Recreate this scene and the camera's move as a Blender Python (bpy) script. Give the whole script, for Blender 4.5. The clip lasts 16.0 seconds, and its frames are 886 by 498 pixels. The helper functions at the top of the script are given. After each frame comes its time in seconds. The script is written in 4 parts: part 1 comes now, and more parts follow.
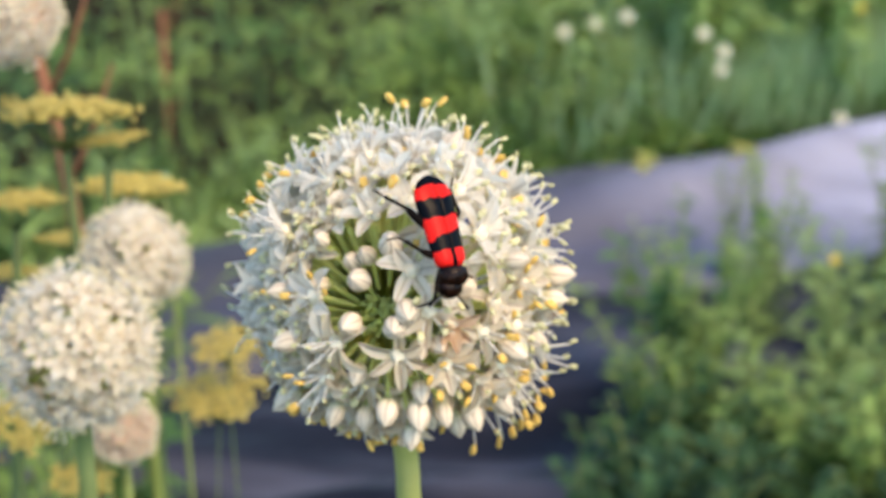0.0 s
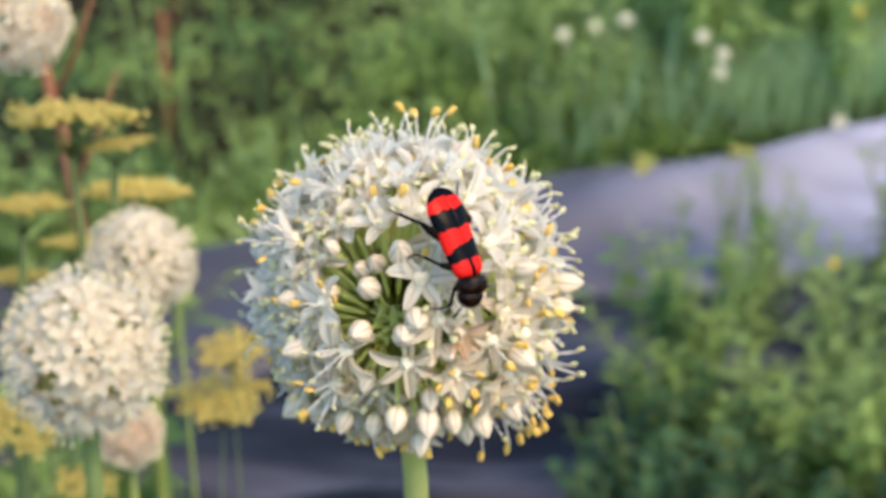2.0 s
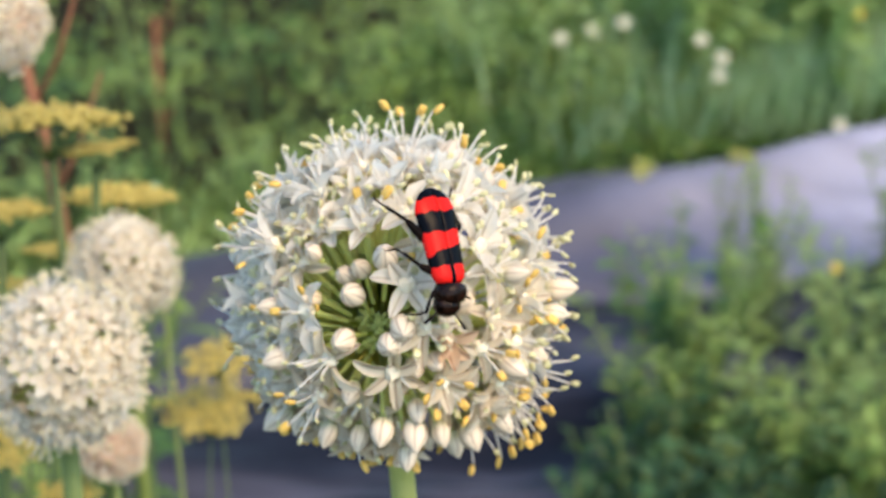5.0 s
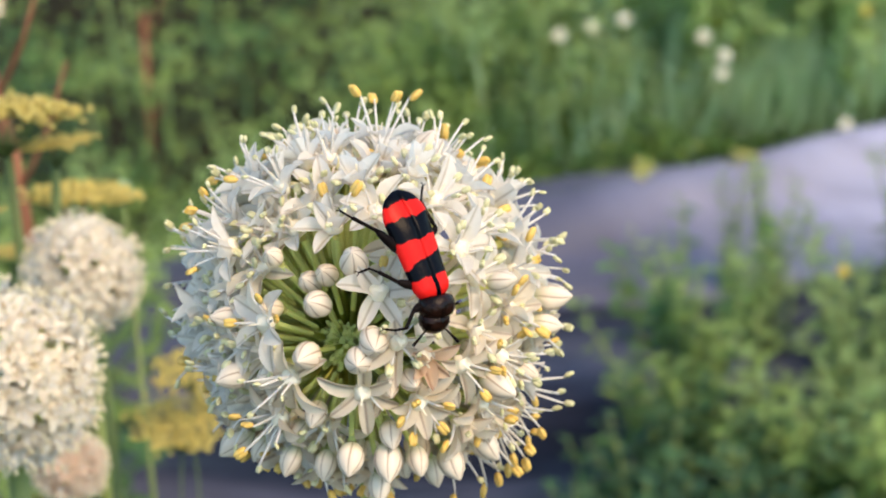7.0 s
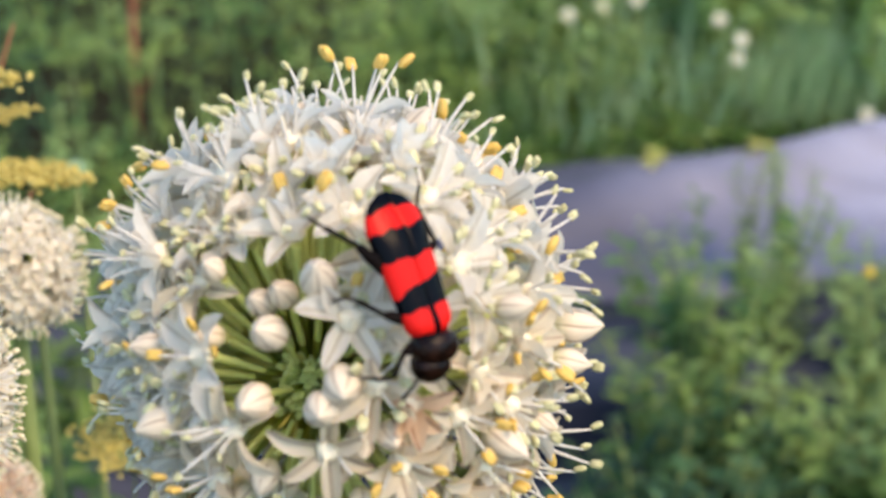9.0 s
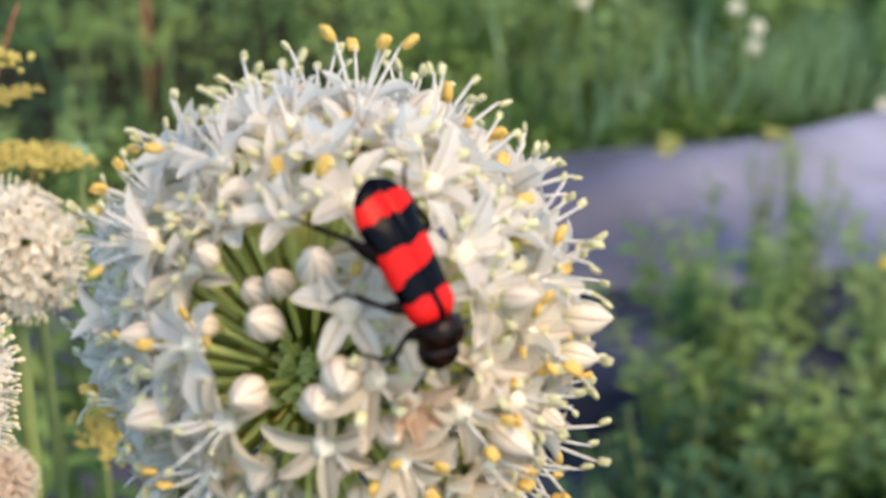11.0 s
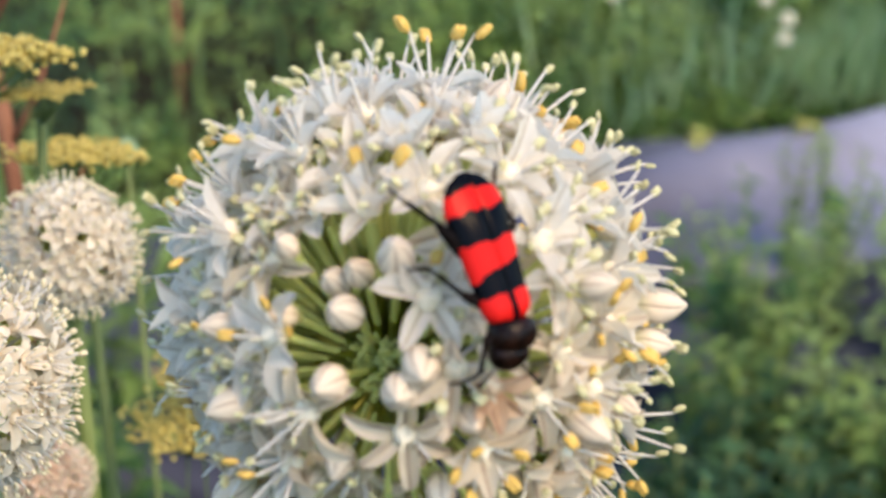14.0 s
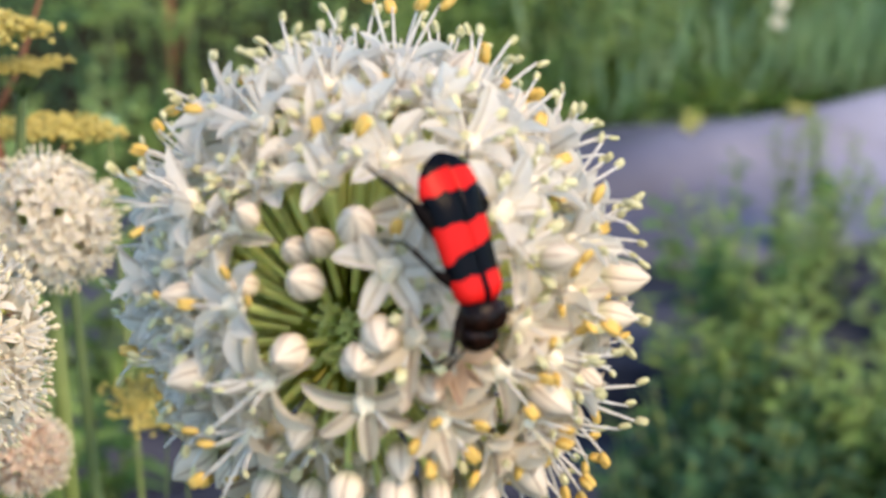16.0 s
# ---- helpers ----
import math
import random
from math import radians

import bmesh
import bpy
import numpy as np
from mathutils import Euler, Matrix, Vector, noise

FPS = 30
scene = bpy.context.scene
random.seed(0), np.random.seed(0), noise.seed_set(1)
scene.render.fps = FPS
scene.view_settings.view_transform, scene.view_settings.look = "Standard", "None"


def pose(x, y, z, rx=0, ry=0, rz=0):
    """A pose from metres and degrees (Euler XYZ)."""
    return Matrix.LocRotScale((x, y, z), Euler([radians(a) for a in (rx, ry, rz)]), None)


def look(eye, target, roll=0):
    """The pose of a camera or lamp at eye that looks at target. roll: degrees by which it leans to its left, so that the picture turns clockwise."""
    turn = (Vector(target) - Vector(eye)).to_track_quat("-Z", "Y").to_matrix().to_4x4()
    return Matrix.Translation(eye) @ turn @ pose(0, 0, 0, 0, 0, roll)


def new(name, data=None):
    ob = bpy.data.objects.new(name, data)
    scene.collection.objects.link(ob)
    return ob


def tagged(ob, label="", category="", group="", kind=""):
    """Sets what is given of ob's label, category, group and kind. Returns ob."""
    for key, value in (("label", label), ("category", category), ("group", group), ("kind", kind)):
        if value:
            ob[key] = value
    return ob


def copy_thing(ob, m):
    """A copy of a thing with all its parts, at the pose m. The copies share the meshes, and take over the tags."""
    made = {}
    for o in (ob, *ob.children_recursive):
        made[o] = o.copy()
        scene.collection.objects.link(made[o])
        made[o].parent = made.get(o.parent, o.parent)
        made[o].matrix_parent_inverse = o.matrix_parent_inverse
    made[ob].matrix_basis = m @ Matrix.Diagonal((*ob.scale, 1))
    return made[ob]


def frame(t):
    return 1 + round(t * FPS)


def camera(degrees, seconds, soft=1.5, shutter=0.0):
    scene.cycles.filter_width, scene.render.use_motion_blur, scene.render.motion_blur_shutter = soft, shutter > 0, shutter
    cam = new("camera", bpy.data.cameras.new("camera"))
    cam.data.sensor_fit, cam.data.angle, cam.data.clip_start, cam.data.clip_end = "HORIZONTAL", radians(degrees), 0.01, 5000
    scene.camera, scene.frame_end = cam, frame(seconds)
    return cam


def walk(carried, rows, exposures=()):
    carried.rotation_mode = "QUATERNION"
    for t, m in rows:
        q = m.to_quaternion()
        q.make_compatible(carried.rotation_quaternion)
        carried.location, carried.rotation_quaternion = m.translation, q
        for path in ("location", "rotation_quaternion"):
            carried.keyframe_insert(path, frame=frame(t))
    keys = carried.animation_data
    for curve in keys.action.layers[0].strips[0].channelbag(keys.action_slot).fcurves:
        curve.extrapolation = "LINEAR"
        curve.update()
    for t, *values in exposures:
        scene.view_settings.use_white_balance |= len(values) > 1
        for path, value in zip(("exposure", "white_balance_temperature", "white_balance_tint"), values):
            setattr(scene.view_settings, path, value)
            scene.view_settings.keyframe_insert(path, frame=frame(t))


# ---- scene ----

MM = 0.001
BM = 0.93 * MM
cam = camera(20.0, 16.0, soft=1.9)
cam.data.dof.use_dof = True
cam.data.dof.focus_distance = 0.270
cam.data.dof.aperture_fstop = 49.0

# seconds, eye, yaw, pitch, roll
PATH = [
    (0, 0.00715, -0.31649, 0.60329, 0.002, -25.011, -0.120),
    (0.5, 0.00661, -0.31444, 0.60239, -0.003, -24.988, -0.110),
    (1, 0.00712, -0.31591, 0.60271, 0.026, -24.968, -0.199),
    (1.5, 0.00657, -0.31707, 0.60436, -0.012, -24.993, -0.002),
    (2, 0.00534, -0.31819, 0.60538, -0.104, -25.018, 0.080),
    (2.5, 0.00730, -0.32355, 0.60799, -0.029, -24.976, -0.116),
    (3, 0.00727, -0.32114, 0.60669, -0.008, -24.938, -0.068),
    (3.5, 0.00757, -0.32203, 0.60713, 0.000, -24.896, -0.190),
    (4, 0.00690, -0.32159, 0.60722, -0.049, -24.898, -0.021),
    (4.2, 0.00628, -0.31942, 0.60604, -0.057, -24.891, -0.060),
    (6.5, 0.00952, -0.27582, 0.58547, -0.134, -24.786, -0.273),
    (7, 0.00973, -0.27108, 0.58327, -0.105, -24.808, -0.161),
    (7.5, 0.00930, -0.26951, 0.58316, -0.128, -24.827, -0.164),
    (8, 0.00424, -0.25864, 0.57988, -0.386, -24.920, 0.250),
    (8.5, 0.00717, -0.22338, 0.56455, -0.352, -25.148, 0.315),
    (8.7, 0.00917, -0.21270, 0.55892, -0.336, -25.164, 0.711),
    (10.8, 0.01216, -0.19884, 0.55339, 0.219, -25.510, 1.557),
    (11, 0.01119, -0.19991, 0.55349, 0.215, -25.510, 1.374),
    (11.5, 0.01088, -0.20210, 0.55392, 0.687, -25.489, 0.251),
    (12, 0.01315, -0.20305, 0.55437, 0.767, -25.697, 0.322),
    (12.5, 0.01271, -0.19774, 0.55128, 0.838, -25.771, 0.582),
    (13, 0.01048, -0.19623, 0.54997, 0.796, -25.733, 0.864),
    (13.5, 0.00921, -0.19822, 0.55104, 0.904, -25.596, 0.719),
    (14, 0.00665, -0.20111, 0.55337, 0.807, -25.630, 0.673),
    (14.5, 0.01111, -0.20488, 0.55526, 1.023, -25.663, 0.805),
    (15, 0.00862, -0.20030, 0.55292, 0.745, -25.602, 1.063),
    (15.5, 0.00945, -0.19462, 0.54775, 0.877, -25.548, 1.153),
    (16, 0.00970, -0.20143, 0.55229, 0.730, -25.983, 1.007),
]
walk(cam, [(t, pose(x, y, z, 90 + pitch, 0, yaw) @ pose(0, 0, 0, 0, 0, roll)) for t, x, y, z, yaw, pitch, roll in PATH],
     exposures=[(0.0, 1.22, 6550, 0), (7.5, 1.19, 6500, 1), (11.0, 1.08, 6400, 3), (16.0, 1.08, 6400, 3)])

# ---- light ----
SUN_TO = Vector((0.44, -0.43, 0.79)).normalized()
world = bpy.data.worlds.new("sky")
world.use_nodes = True
scene.world = world
sky = world.node_tree.nodes.new("ShaderNodeTexSky")
sky.sky_type = "NISHITA"
sky.sun_disc = False
sky.sun_elevation = math.asin(SUN_TO.z)
sky.sun_rotation = math.atan2(SUN_TO.x, SUN_TO.y)
backdrop_node = world.node_tree.nodes["Background"]
backdrop_node.inputs["Strength"].default_value = 0.136
world.node_tree.links.new(sky.outputs[0], backdrop_node.inputs["Color"])
sun_data = bpy.data.lights.new("sun", "SUN")
sun_data.energy = 1.42
sun_data.angle = radians(30.0)
sun_data.color = (1.0, 0.65, 0.38)
sun = new("sun", sun_data)
sun.matrix_world = look(SUN_TO * 5, (0, 0, 0))


# ---- materials ----
def material(name, rough=0.5, spec=0.5):
    m = bpy.data.materials.new(name)
    m.use_nodes = True
    b = m.node_tree.nodes["Principled BSDF"]
    b.inputs["Roughness"].default_value = rough
    b.inputs["Specular IOR Level"].default_value = spec
    return m, m.node_tree.nodes, m.node_tree.links, b


def noise_tex(nodes, links, scale, detail=3.0, coord="Object", stretch=None):
    tc = nodes.new("ShaderNodeTexCoord")
    n = nodes.new("ShaderNodeTexNoise")
    n.inputs["Scale"].default_value = scale
    n.inputs["Detail"].default_value = detail
    if stretch:
        mp = nodes.new("ShaderNodeMapping")
        mp.inputs["Scale"].default_value = stretch
        mp.inputs["Rotation"].default_value = (0, 0, radians(-22))
        links.new(tc.outputs[coord], mp.inputs["Vector"])
        links.new(mp.outputs[0], n.inputs["Vector"])
    else:
        links.new(tc.outputs[coord], n.inputs["Vector"])
    return n


def ramp(nodes, links, fac, stops):
    r = nodes.new("ShaderNodeValToRGB")
    while len(r.color_ramp.elements) < len(stops):
        r.color_ramp.elements.new(0.5)
    for e, (p, c) in zip(r.color_ramp.elements, stops):
        e.position, e.color = p, (*c, 1)
    links.new(fac, r.inputs["Fac"])
    return r


def mixed(nodes, links, fac, a, b, mode="MIX"):
    m = nodes.new("ShaderNodeMix")
    m.data_type, m.blend_type = "RGBA", mode
    for socket, v in ((m.inputs["Factor"], fac), (m.inputs["A"], a), (m.inputs["B"], b)):
        if isinstance(v, (int, float)):
            socket.default_value = v
        elif isinstance(v, tuple):
            socket.default_value = (*v, 1)
        else:
            links.new(v, socket)
    return m.outputs["Result"]


def math_node(nodes, links, op, a, b=None):
    m = nodes.new("ShaderNodeMath")
    m.operation = op
    for socket, v in zip(m.inputs, (a, b)):
        if v is None:
            continue
        if isinstance(v, (int, float)):
            socket.default_value = v
        else:
            links.new(v, socket)
    return m.outputs[0]


def bumped(nodes, links, shader, height, strength, distance):
    bu = nodes.new("ShaderNodeBump")
    bu.inputs["Strength"].default_value = strength
    bu.inputs["Distance"].default_value = distance
    links.new(height, bu.inputs["Height"])
    links.new(bu.outputs[0], shader.inputs["Normal"])


def random_value(nodes):
    return nodes.new("ShaderNodeObjectInfo").outputs["Random"]


def mottled(name, stops, scale, rough=0.6, bump=0.3, bump_scale=None, depth=0.001, vary=0.25, detail=3.0, through_light=0.0, spec=0.4, stretch=None):
    """Noise-driven colour, a finer grain as relief, and some change from thing to thing."""
    m, nodes, links, b = material(name, rough, spec)
    n = noise_tex(nodes, links, scale, detail, stretch=stretch)
    col = ramp(nodes, links, n.outputs["Fac"], stops).outputs["Color"]
    geo = nodes.new("ShaderNodeNewGeometry")
    v = math_node(nodes, links, "ADD", random_value(nodes), geo.outputs["Random Per Island"])
    v = math_node(nodes, links, "MULTIPLY", v, vary)
    v = math_node(nodes, links, "ADD", v, 1.0 - vary)
    hsv = nodes.new("ShaderNodeHueSaturation")
    links.new(col, hsv.inputs["Color"])
    links.new(v, hsv.inputs["Value"])
    links.new(hsv.outputs[0], b.inputs["Base Color"])
    g = noise_tex(nodes, links, bump_scale or scale * 6, 2.0)
    bumped(nodes, links, b, g.outputs["Fac"], bump, depth)
    if through_light:
        tr = nodes.new("ShaderNodeBsdfTranslucent")
        links.new(hsv.outputs[0], tr.inputs["Color"])
        mix = nodes.new("ShaderNodeMixShader")
        mix.inputs[0].default_value = through_light
        links.new(b.outputs[0], mix.inputs[1])
        links.new(tr.outputs[0], mix.inputs[2])
        links.new(mix.outputs[0], nodes["Material Output"].inputs["Surface"])
    return m


def tepal_material(name, white, vein, vein_width):
    """White tissue with a thin darker midrib and faint long nerves."""
    m, nodes, links, b = material(name, 0.45, 0.35)
    tc = nodes.new("ShaderNodeTexCoord")
    sep = nodes.new("ShaderNodeSeparateXYZ")
    links.new(tc.outputs["Object"], sep.inputs[0])
    across = math_node(nodes, links, "ABSOLUTE", sep.outputs["X"])
    fade = nodes.new("ShaderNodeMapRange")
    fade.inputs["From Min"].default_value, fade.inputs["From Max"].default_value = 0.0, vein_width * 2.2
    fade.inputs["To Min"].default_value, fade.inputs["To Max"].default_value = 0.75, 0.0
    links.new(across, fade.inputs["Value"])
    n = noise_tex(nodes, links, 900, 2)
    tone = ramp(nodes, links, n.outputs["Fac"], [(0.3, tuple(c * 0.93 for c in white)), (0.7, white)]).outputs["Color"]
    soft = noise_tex(nodes, links, 220, 2)
    warm = mixed(nodes, links, math_node(nodes, links, "MULTIPLY", soft.outputs["Fac"], 0.10), tone, (0.92, 0.77, 0.62))
    rnd = random_value(nodes)
    warm = mixed(nodes, links, math_node(nodes, links, "MULTIPLY", rnd, 0.14), warm, (0.92, 0.82, 0.70))
    col = mixed(nodes, links, fade.outputs[0], warm, vein)
    links.new(col, b.inputs["Base Color"])
    b.inputs["Subsurface Weight"].default_value = 0.0
    wv = nodes.new("ShaderNodeTexWave")
    wv.inputs["Scale"].default_value = 1500
    wv.inputs["Distortion"].default_value = 1.0
    wv.bands_direction = "X"
    links.new(tc.outputs["Object"], wv.inputs["Vector"])
    bumped(nodes, links, b, wv.outputs["Fac"], 0.25, 0.00008)
    tr = nodes.new("ShaderNodeBsdfTranslucent")
    links.new(col, tr.inputs["Color"])
    mix = nodes.new("ShaderNodeMixShader")
    mix.inputs[0].default_value = 0.52
    links.new(b.outputs[0], mix.inputs[1])
    links.new(tr.outputs[0], mix.inputs[2])
    links.new(mix.outputs[0], nodes["Material Output"].inputs["Surface"])
    return m


def bud_material(name, white, vein):
    """Closed white tepals with six darker seams and a green foot."""
    m, nodes, links, b = material(name, 0.42, 0.4)
    tc = nodes.new("ShaderNodeTexCoord")
    sep = nodes.new("ShaderNodeSeparateXYZ")
    links.new(tc.outputs["Object"], sep.inputs[0])
    turn = math_node(nodes, links, "ARCTAN2", sep.outputs["Y"], sep.outputs["X"])
    wave = math_node(nodes, links, "COSINE", math_node(nodes, links, "MULTIPLY", math_node(nodes, links, "SUBTRACT", turn, math_node(nodes, links, "MULTIPLY", sep.outputs["Z"], 90.0)), 6.0))
    seam = nodes.new("ShaderNodeMapRange")
    seam.inputs["From Min"].default_value, seam.inputs["From Max"].default_value = 0.80, 1.0
    seam.inputs["To Min"].default_value, seam.inputs["To Max"].default_value = 0.0, 0.78
    links.new(wave, seam.inputs["Value"])
    n = noise_tex(nodes, links, 500, 3)
    tone = ramp(nodes, links, n.outputs["Fac"], [(0.3, tuple(c * 0.9 for c in white)), (0.7, white)]).outputs["Color"]
    foot = nodes.new("ShaderNodeMapRange")
    foot.inputs["From Min"].default_value, foot.inputs["From Max"].default_value = 0.0, 1.6 * MM
    foot.inputs["To Min"].default_value, foot.inputs["To Max"].default_value = 0.55, 0.0
    links.new(sep.outputs["Z"], foot.inputs["Value"])
    col = mixed(nodes, links, seam.outputs[0], tone, vein)
    col = mixed(nodes, links, foot.outputs[0], col, (0.42, 0.50, 0.20))
    links.new(col, b.inputs["Base Color"])
    bumped(nodes, links, b, n.outputs["Fac"], 0.2, 0.0001)
    return m


def beetle_shell_material():
    """Scarlet wing case with black cross bands and a black tip, finely pitted and glossy."""
    m, nodes, links, b = material("red_black_shell", 0.26, 0.08)
    tc = nodes.new("ShaderNodeTexCoord")
    sep = nodes.new("ShaderNodeSeparateXYZ")
    links.new(tc.outputs["Object"], sep.inputs[0])
    x, y = sep.outputs["X"], sep.outputs["Y"]
    wob = noise_tex(nodes, links, 620, 2)
    wave = math_node(nodes, links, "MULTIPLY", math_node(nodes, links, "SUBTRACT", wob.outputs["Fac"], 0.5), 1.5 * MM)
    waved = math_node(nodes, links, "ADD", y, wave)
    front = math_node(nodes, links, "MULTIPLY", math_node(nodes, links, "GREATER_THAN", y, 0.5 * BM), math_node(nodes, links, "LESS_THAN", y, 3.0 * BM))
    slant = math_node(nodes, links, "MULTIPLY", math_node(nodes, links, "MULTIPLY", x, 0.27), front)
    r = nodes.new("ShaderNodeMapRange")
    r.inputs["From Min"].default_value, r.inputs["From Max"].default_value = -7.0 * BM, 7.0 * BM
    links.new(math_node(nodes, links, "SUBTRACT", waved, slant), r.inputs["Value"])
    red, black = (0.72, 0.016, 0.014), (0.0010, 0.0014, 0.004)
    stops = [(0.0, black)]
    for edge, before, after in ((-5.25, black, red), (-3.45, red, black), (-0.70, black, red), (1.75, red, black), (4.05, black, red)):
        stops += [((edge + 6.93) / 14, before), ((edge + 7.07) / 14, after)]
    cr = ramp(nodes, links, r.outputs[0], stops + [(1.0, red)])
    seam = math_node(nodes, links, "LESS_THAN", math_node(nodes, links, "ABSOLUTE", math_node(nodes, links, "ADD", x, math_node(nodes, links, "MULTIPLY", wave, 0.3))), 0.34 * BM)
    seam = math_node(nodes, links, "MULTIPLY", seam, math_node(nodes, links, "GREATER_THAN", y, 3.0 * BM))
    banded = mixed(nodes, links, seam, cr.outputs["Color"], black)
    fine = noise_tex(nodes, links, 2600, 2)
    tint = mixed(nodes, links, math_node(nodes, links, "MULTIPLY", fine.outputs["Fac"], 0.3), banded, (0.75, 0.05, 0.03), "MULTIPLY")
    links.new(tint, b.inputs["Base Color"])
    b.inputs["Coat Weight"].default_value = 0.03
    b.inputs["Coat Roughness"].default_value = 0.25
    bumped(nodes, links, b, fine.outputs["Fac"], 0.40, 0.00012)
    return m


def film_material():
    """Violet-grey plastic, lighting put in its colour: shaded to lit along x, blotchy limits."""
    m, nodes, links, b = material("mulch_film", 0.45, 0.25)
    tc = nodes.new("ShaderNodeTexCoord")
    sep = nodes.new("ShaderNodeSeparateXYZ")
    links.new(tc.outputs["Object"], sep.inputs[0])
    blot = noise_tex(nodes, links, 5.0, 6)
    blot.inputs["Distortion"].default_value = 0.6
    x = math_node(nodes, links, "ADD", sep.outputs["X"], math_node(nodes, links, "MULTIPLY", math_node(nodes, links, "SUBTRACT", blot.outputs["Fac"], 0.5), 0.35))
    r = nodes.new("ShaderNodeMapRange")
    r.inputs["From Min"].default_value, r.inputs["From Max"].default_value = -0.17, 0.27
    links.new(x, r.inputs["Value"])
    # sunlight on the right end put into base colour as a dark-to-pale ramp
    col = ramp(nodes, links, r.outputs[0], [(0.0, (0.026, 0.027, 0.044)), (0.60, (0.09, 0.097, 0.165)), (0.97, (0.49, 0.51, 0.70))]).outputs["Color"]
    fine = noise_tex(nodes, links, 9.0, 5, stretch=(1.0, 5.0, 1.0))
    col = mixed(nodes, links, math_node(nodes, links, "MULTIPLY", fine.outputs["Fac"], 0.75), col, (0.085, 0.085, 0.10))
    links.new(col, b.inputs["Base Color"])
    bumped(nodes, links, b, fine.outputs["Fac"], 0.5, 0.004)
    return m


WHITE = (0.98, 0.955, 0.895)
CREAM = (0.96, 0.88, 0.73)
M_TEPAL = tepal_material("white_tepal", WHITE, (0.50, 0.44, 0.34), 0.10 * MM)
M_CREAM_TEPAL = tepal_material("cream_tepal", CREAM, (0.42, 0.30, 0.22), 0.11 * MM)
M_WILTED = tepal_material("wilted_tepal", (0.82, 0.62, 0.44), (0.30, 0.13, 0.08), 0.12 * MM)
M_BUD = bud_material("white_bud", (0.82, 0.71, 0.56), (0.30, 0.20, 0.12))
M_FILAMENT = mottled("filament", [(0.3, (0.84, 0.81, 0.75)), (0.7, (0.90, 0.87, 0.82))], 600, 0.45, 0.1, vary=0.06, through_light=0.25)
M_ANTHER = mottled("ripe_anther", [(0.3, (0.74, 0.46, 0.08)), (0.7, (0.86, 0.62, 0.19))], 1500, 0.7, 0.6, 5000, 0.0002, 0.15)
M_ANTHER_PALE = mottled("pale_anther", [(0.3, (0.60, 0.58, 0.28)), (0.7, (0.76, 0.73, 0.46))], 1500, 0.7, 0.6, 5000, 0.0002, 0.15)
M_OVARY = mottled("ovary", [(0.3, (0.84, 0.77, 0.56)), (0.7, (0.90, 0.85, 0.72))], 500, 0.4, 0.2, vary=0.12)
M_PEDICEL = mottled("pedicel", [(0.3, (0.72, 0.80, 0.24)), (0.7, (0.84, 0.90, 0.38))], 300, 0.5, 0.2, vary=0.08, through_light=0.30)
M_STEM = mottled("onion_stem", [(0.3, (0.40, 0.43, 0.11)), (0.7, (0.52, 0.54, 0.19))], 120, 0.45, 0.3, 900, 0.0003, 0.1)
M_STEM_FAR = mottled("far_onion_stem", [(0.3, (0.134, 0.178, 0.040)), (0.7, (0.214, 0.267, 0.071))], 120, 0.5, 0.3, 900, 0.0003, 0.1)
M_FAR_TEPAL = mottled("far_tepal", [(0.3, (0.88, 0.77, 0.58)), (0.7, (0.96, 0.91, 0.80))], 200, 0.5, 0.2, vary=0.12, through_light=0.25)
M_FAR_ANTHER = mottled("far_anther", [(0.3, (0.74, 0.66, 0.42)), (0.7, (0.84, 0.76, 0.54))], 1500, 0.7, 0.3, vary=0.1)
M_PEACH_TEPAL = mottled("faded_tepal", [(0.3, (0.74, 0.53, 0.38)), (0.7, (0.84, 0.68, 0.52))], 200, 0.5, 0.2, vary=0.15, through_light=0.25)
M_SHELL = beetle_shell_material()
M_BLACK = mottled("black_chitin", [(0.3, (0.002, 0.001, 0.001)), (0.7, (0.020, 0.008, 0.005))], 900, 0.22, 0.7, 2200, 0.00015, 0.1, spec=0.16)
M_LEG = mottled("dark_leg", [(0.3, (0.003, 0.003, 0.004)), (0.7, (0.012, 0.008, 0.007))], 900, 0.4, 0.4, 3500, 0.0001, 0.1, spec=0.04)
M_DILL = mottled("yellow_dill_flower", [(0.3, (0.587, 0.481, 0.107)), (0.7, (0.730, 0.623, 0.214))], 300, 0.6, 0.3, vary=0.25, through_light=0.25)
M_DILL_STALK = mottled("dill_stalk", [(0.3, (0.062, 0.107, 0.027)), (0.7, (0.116, 0.169, 0.045))], 90, 0.5, 0.3, vary=0.2)
M_RUST = mottled("dry_rust_stalk", [(0.3, (0.20, 0.075, 0.035)), (0.7, (0.34, 0.15, 0.08))], 70, 0.75, 0.5, 500, 0.001, 0.2)
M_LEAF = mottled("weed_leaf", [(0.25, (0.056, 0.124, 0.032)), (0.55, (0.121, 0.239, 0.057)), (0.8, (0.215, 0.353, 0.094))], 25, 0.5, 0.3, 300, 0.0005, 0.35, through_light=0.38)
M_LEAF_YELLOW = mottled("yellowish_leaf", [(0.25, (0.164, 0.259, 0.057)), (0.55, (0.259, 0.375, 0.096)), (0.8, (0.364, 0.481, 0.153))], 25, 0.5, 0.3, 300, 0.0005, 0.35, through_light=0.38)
# leaf lightened beyond its own green, direct sun put into the colour
M_LEAF_SUNLIT = mottled("pale_sunlit_leaf", [(0.25, (0.296, 0.418, 0.134)), (0.55, (0.368, 0.516, 0.196)), (0.8, (0.448, 0.596, 0.276))], 20, 0.5, 0.3, 300, 0.0005, 0.25, through_light=0.5)
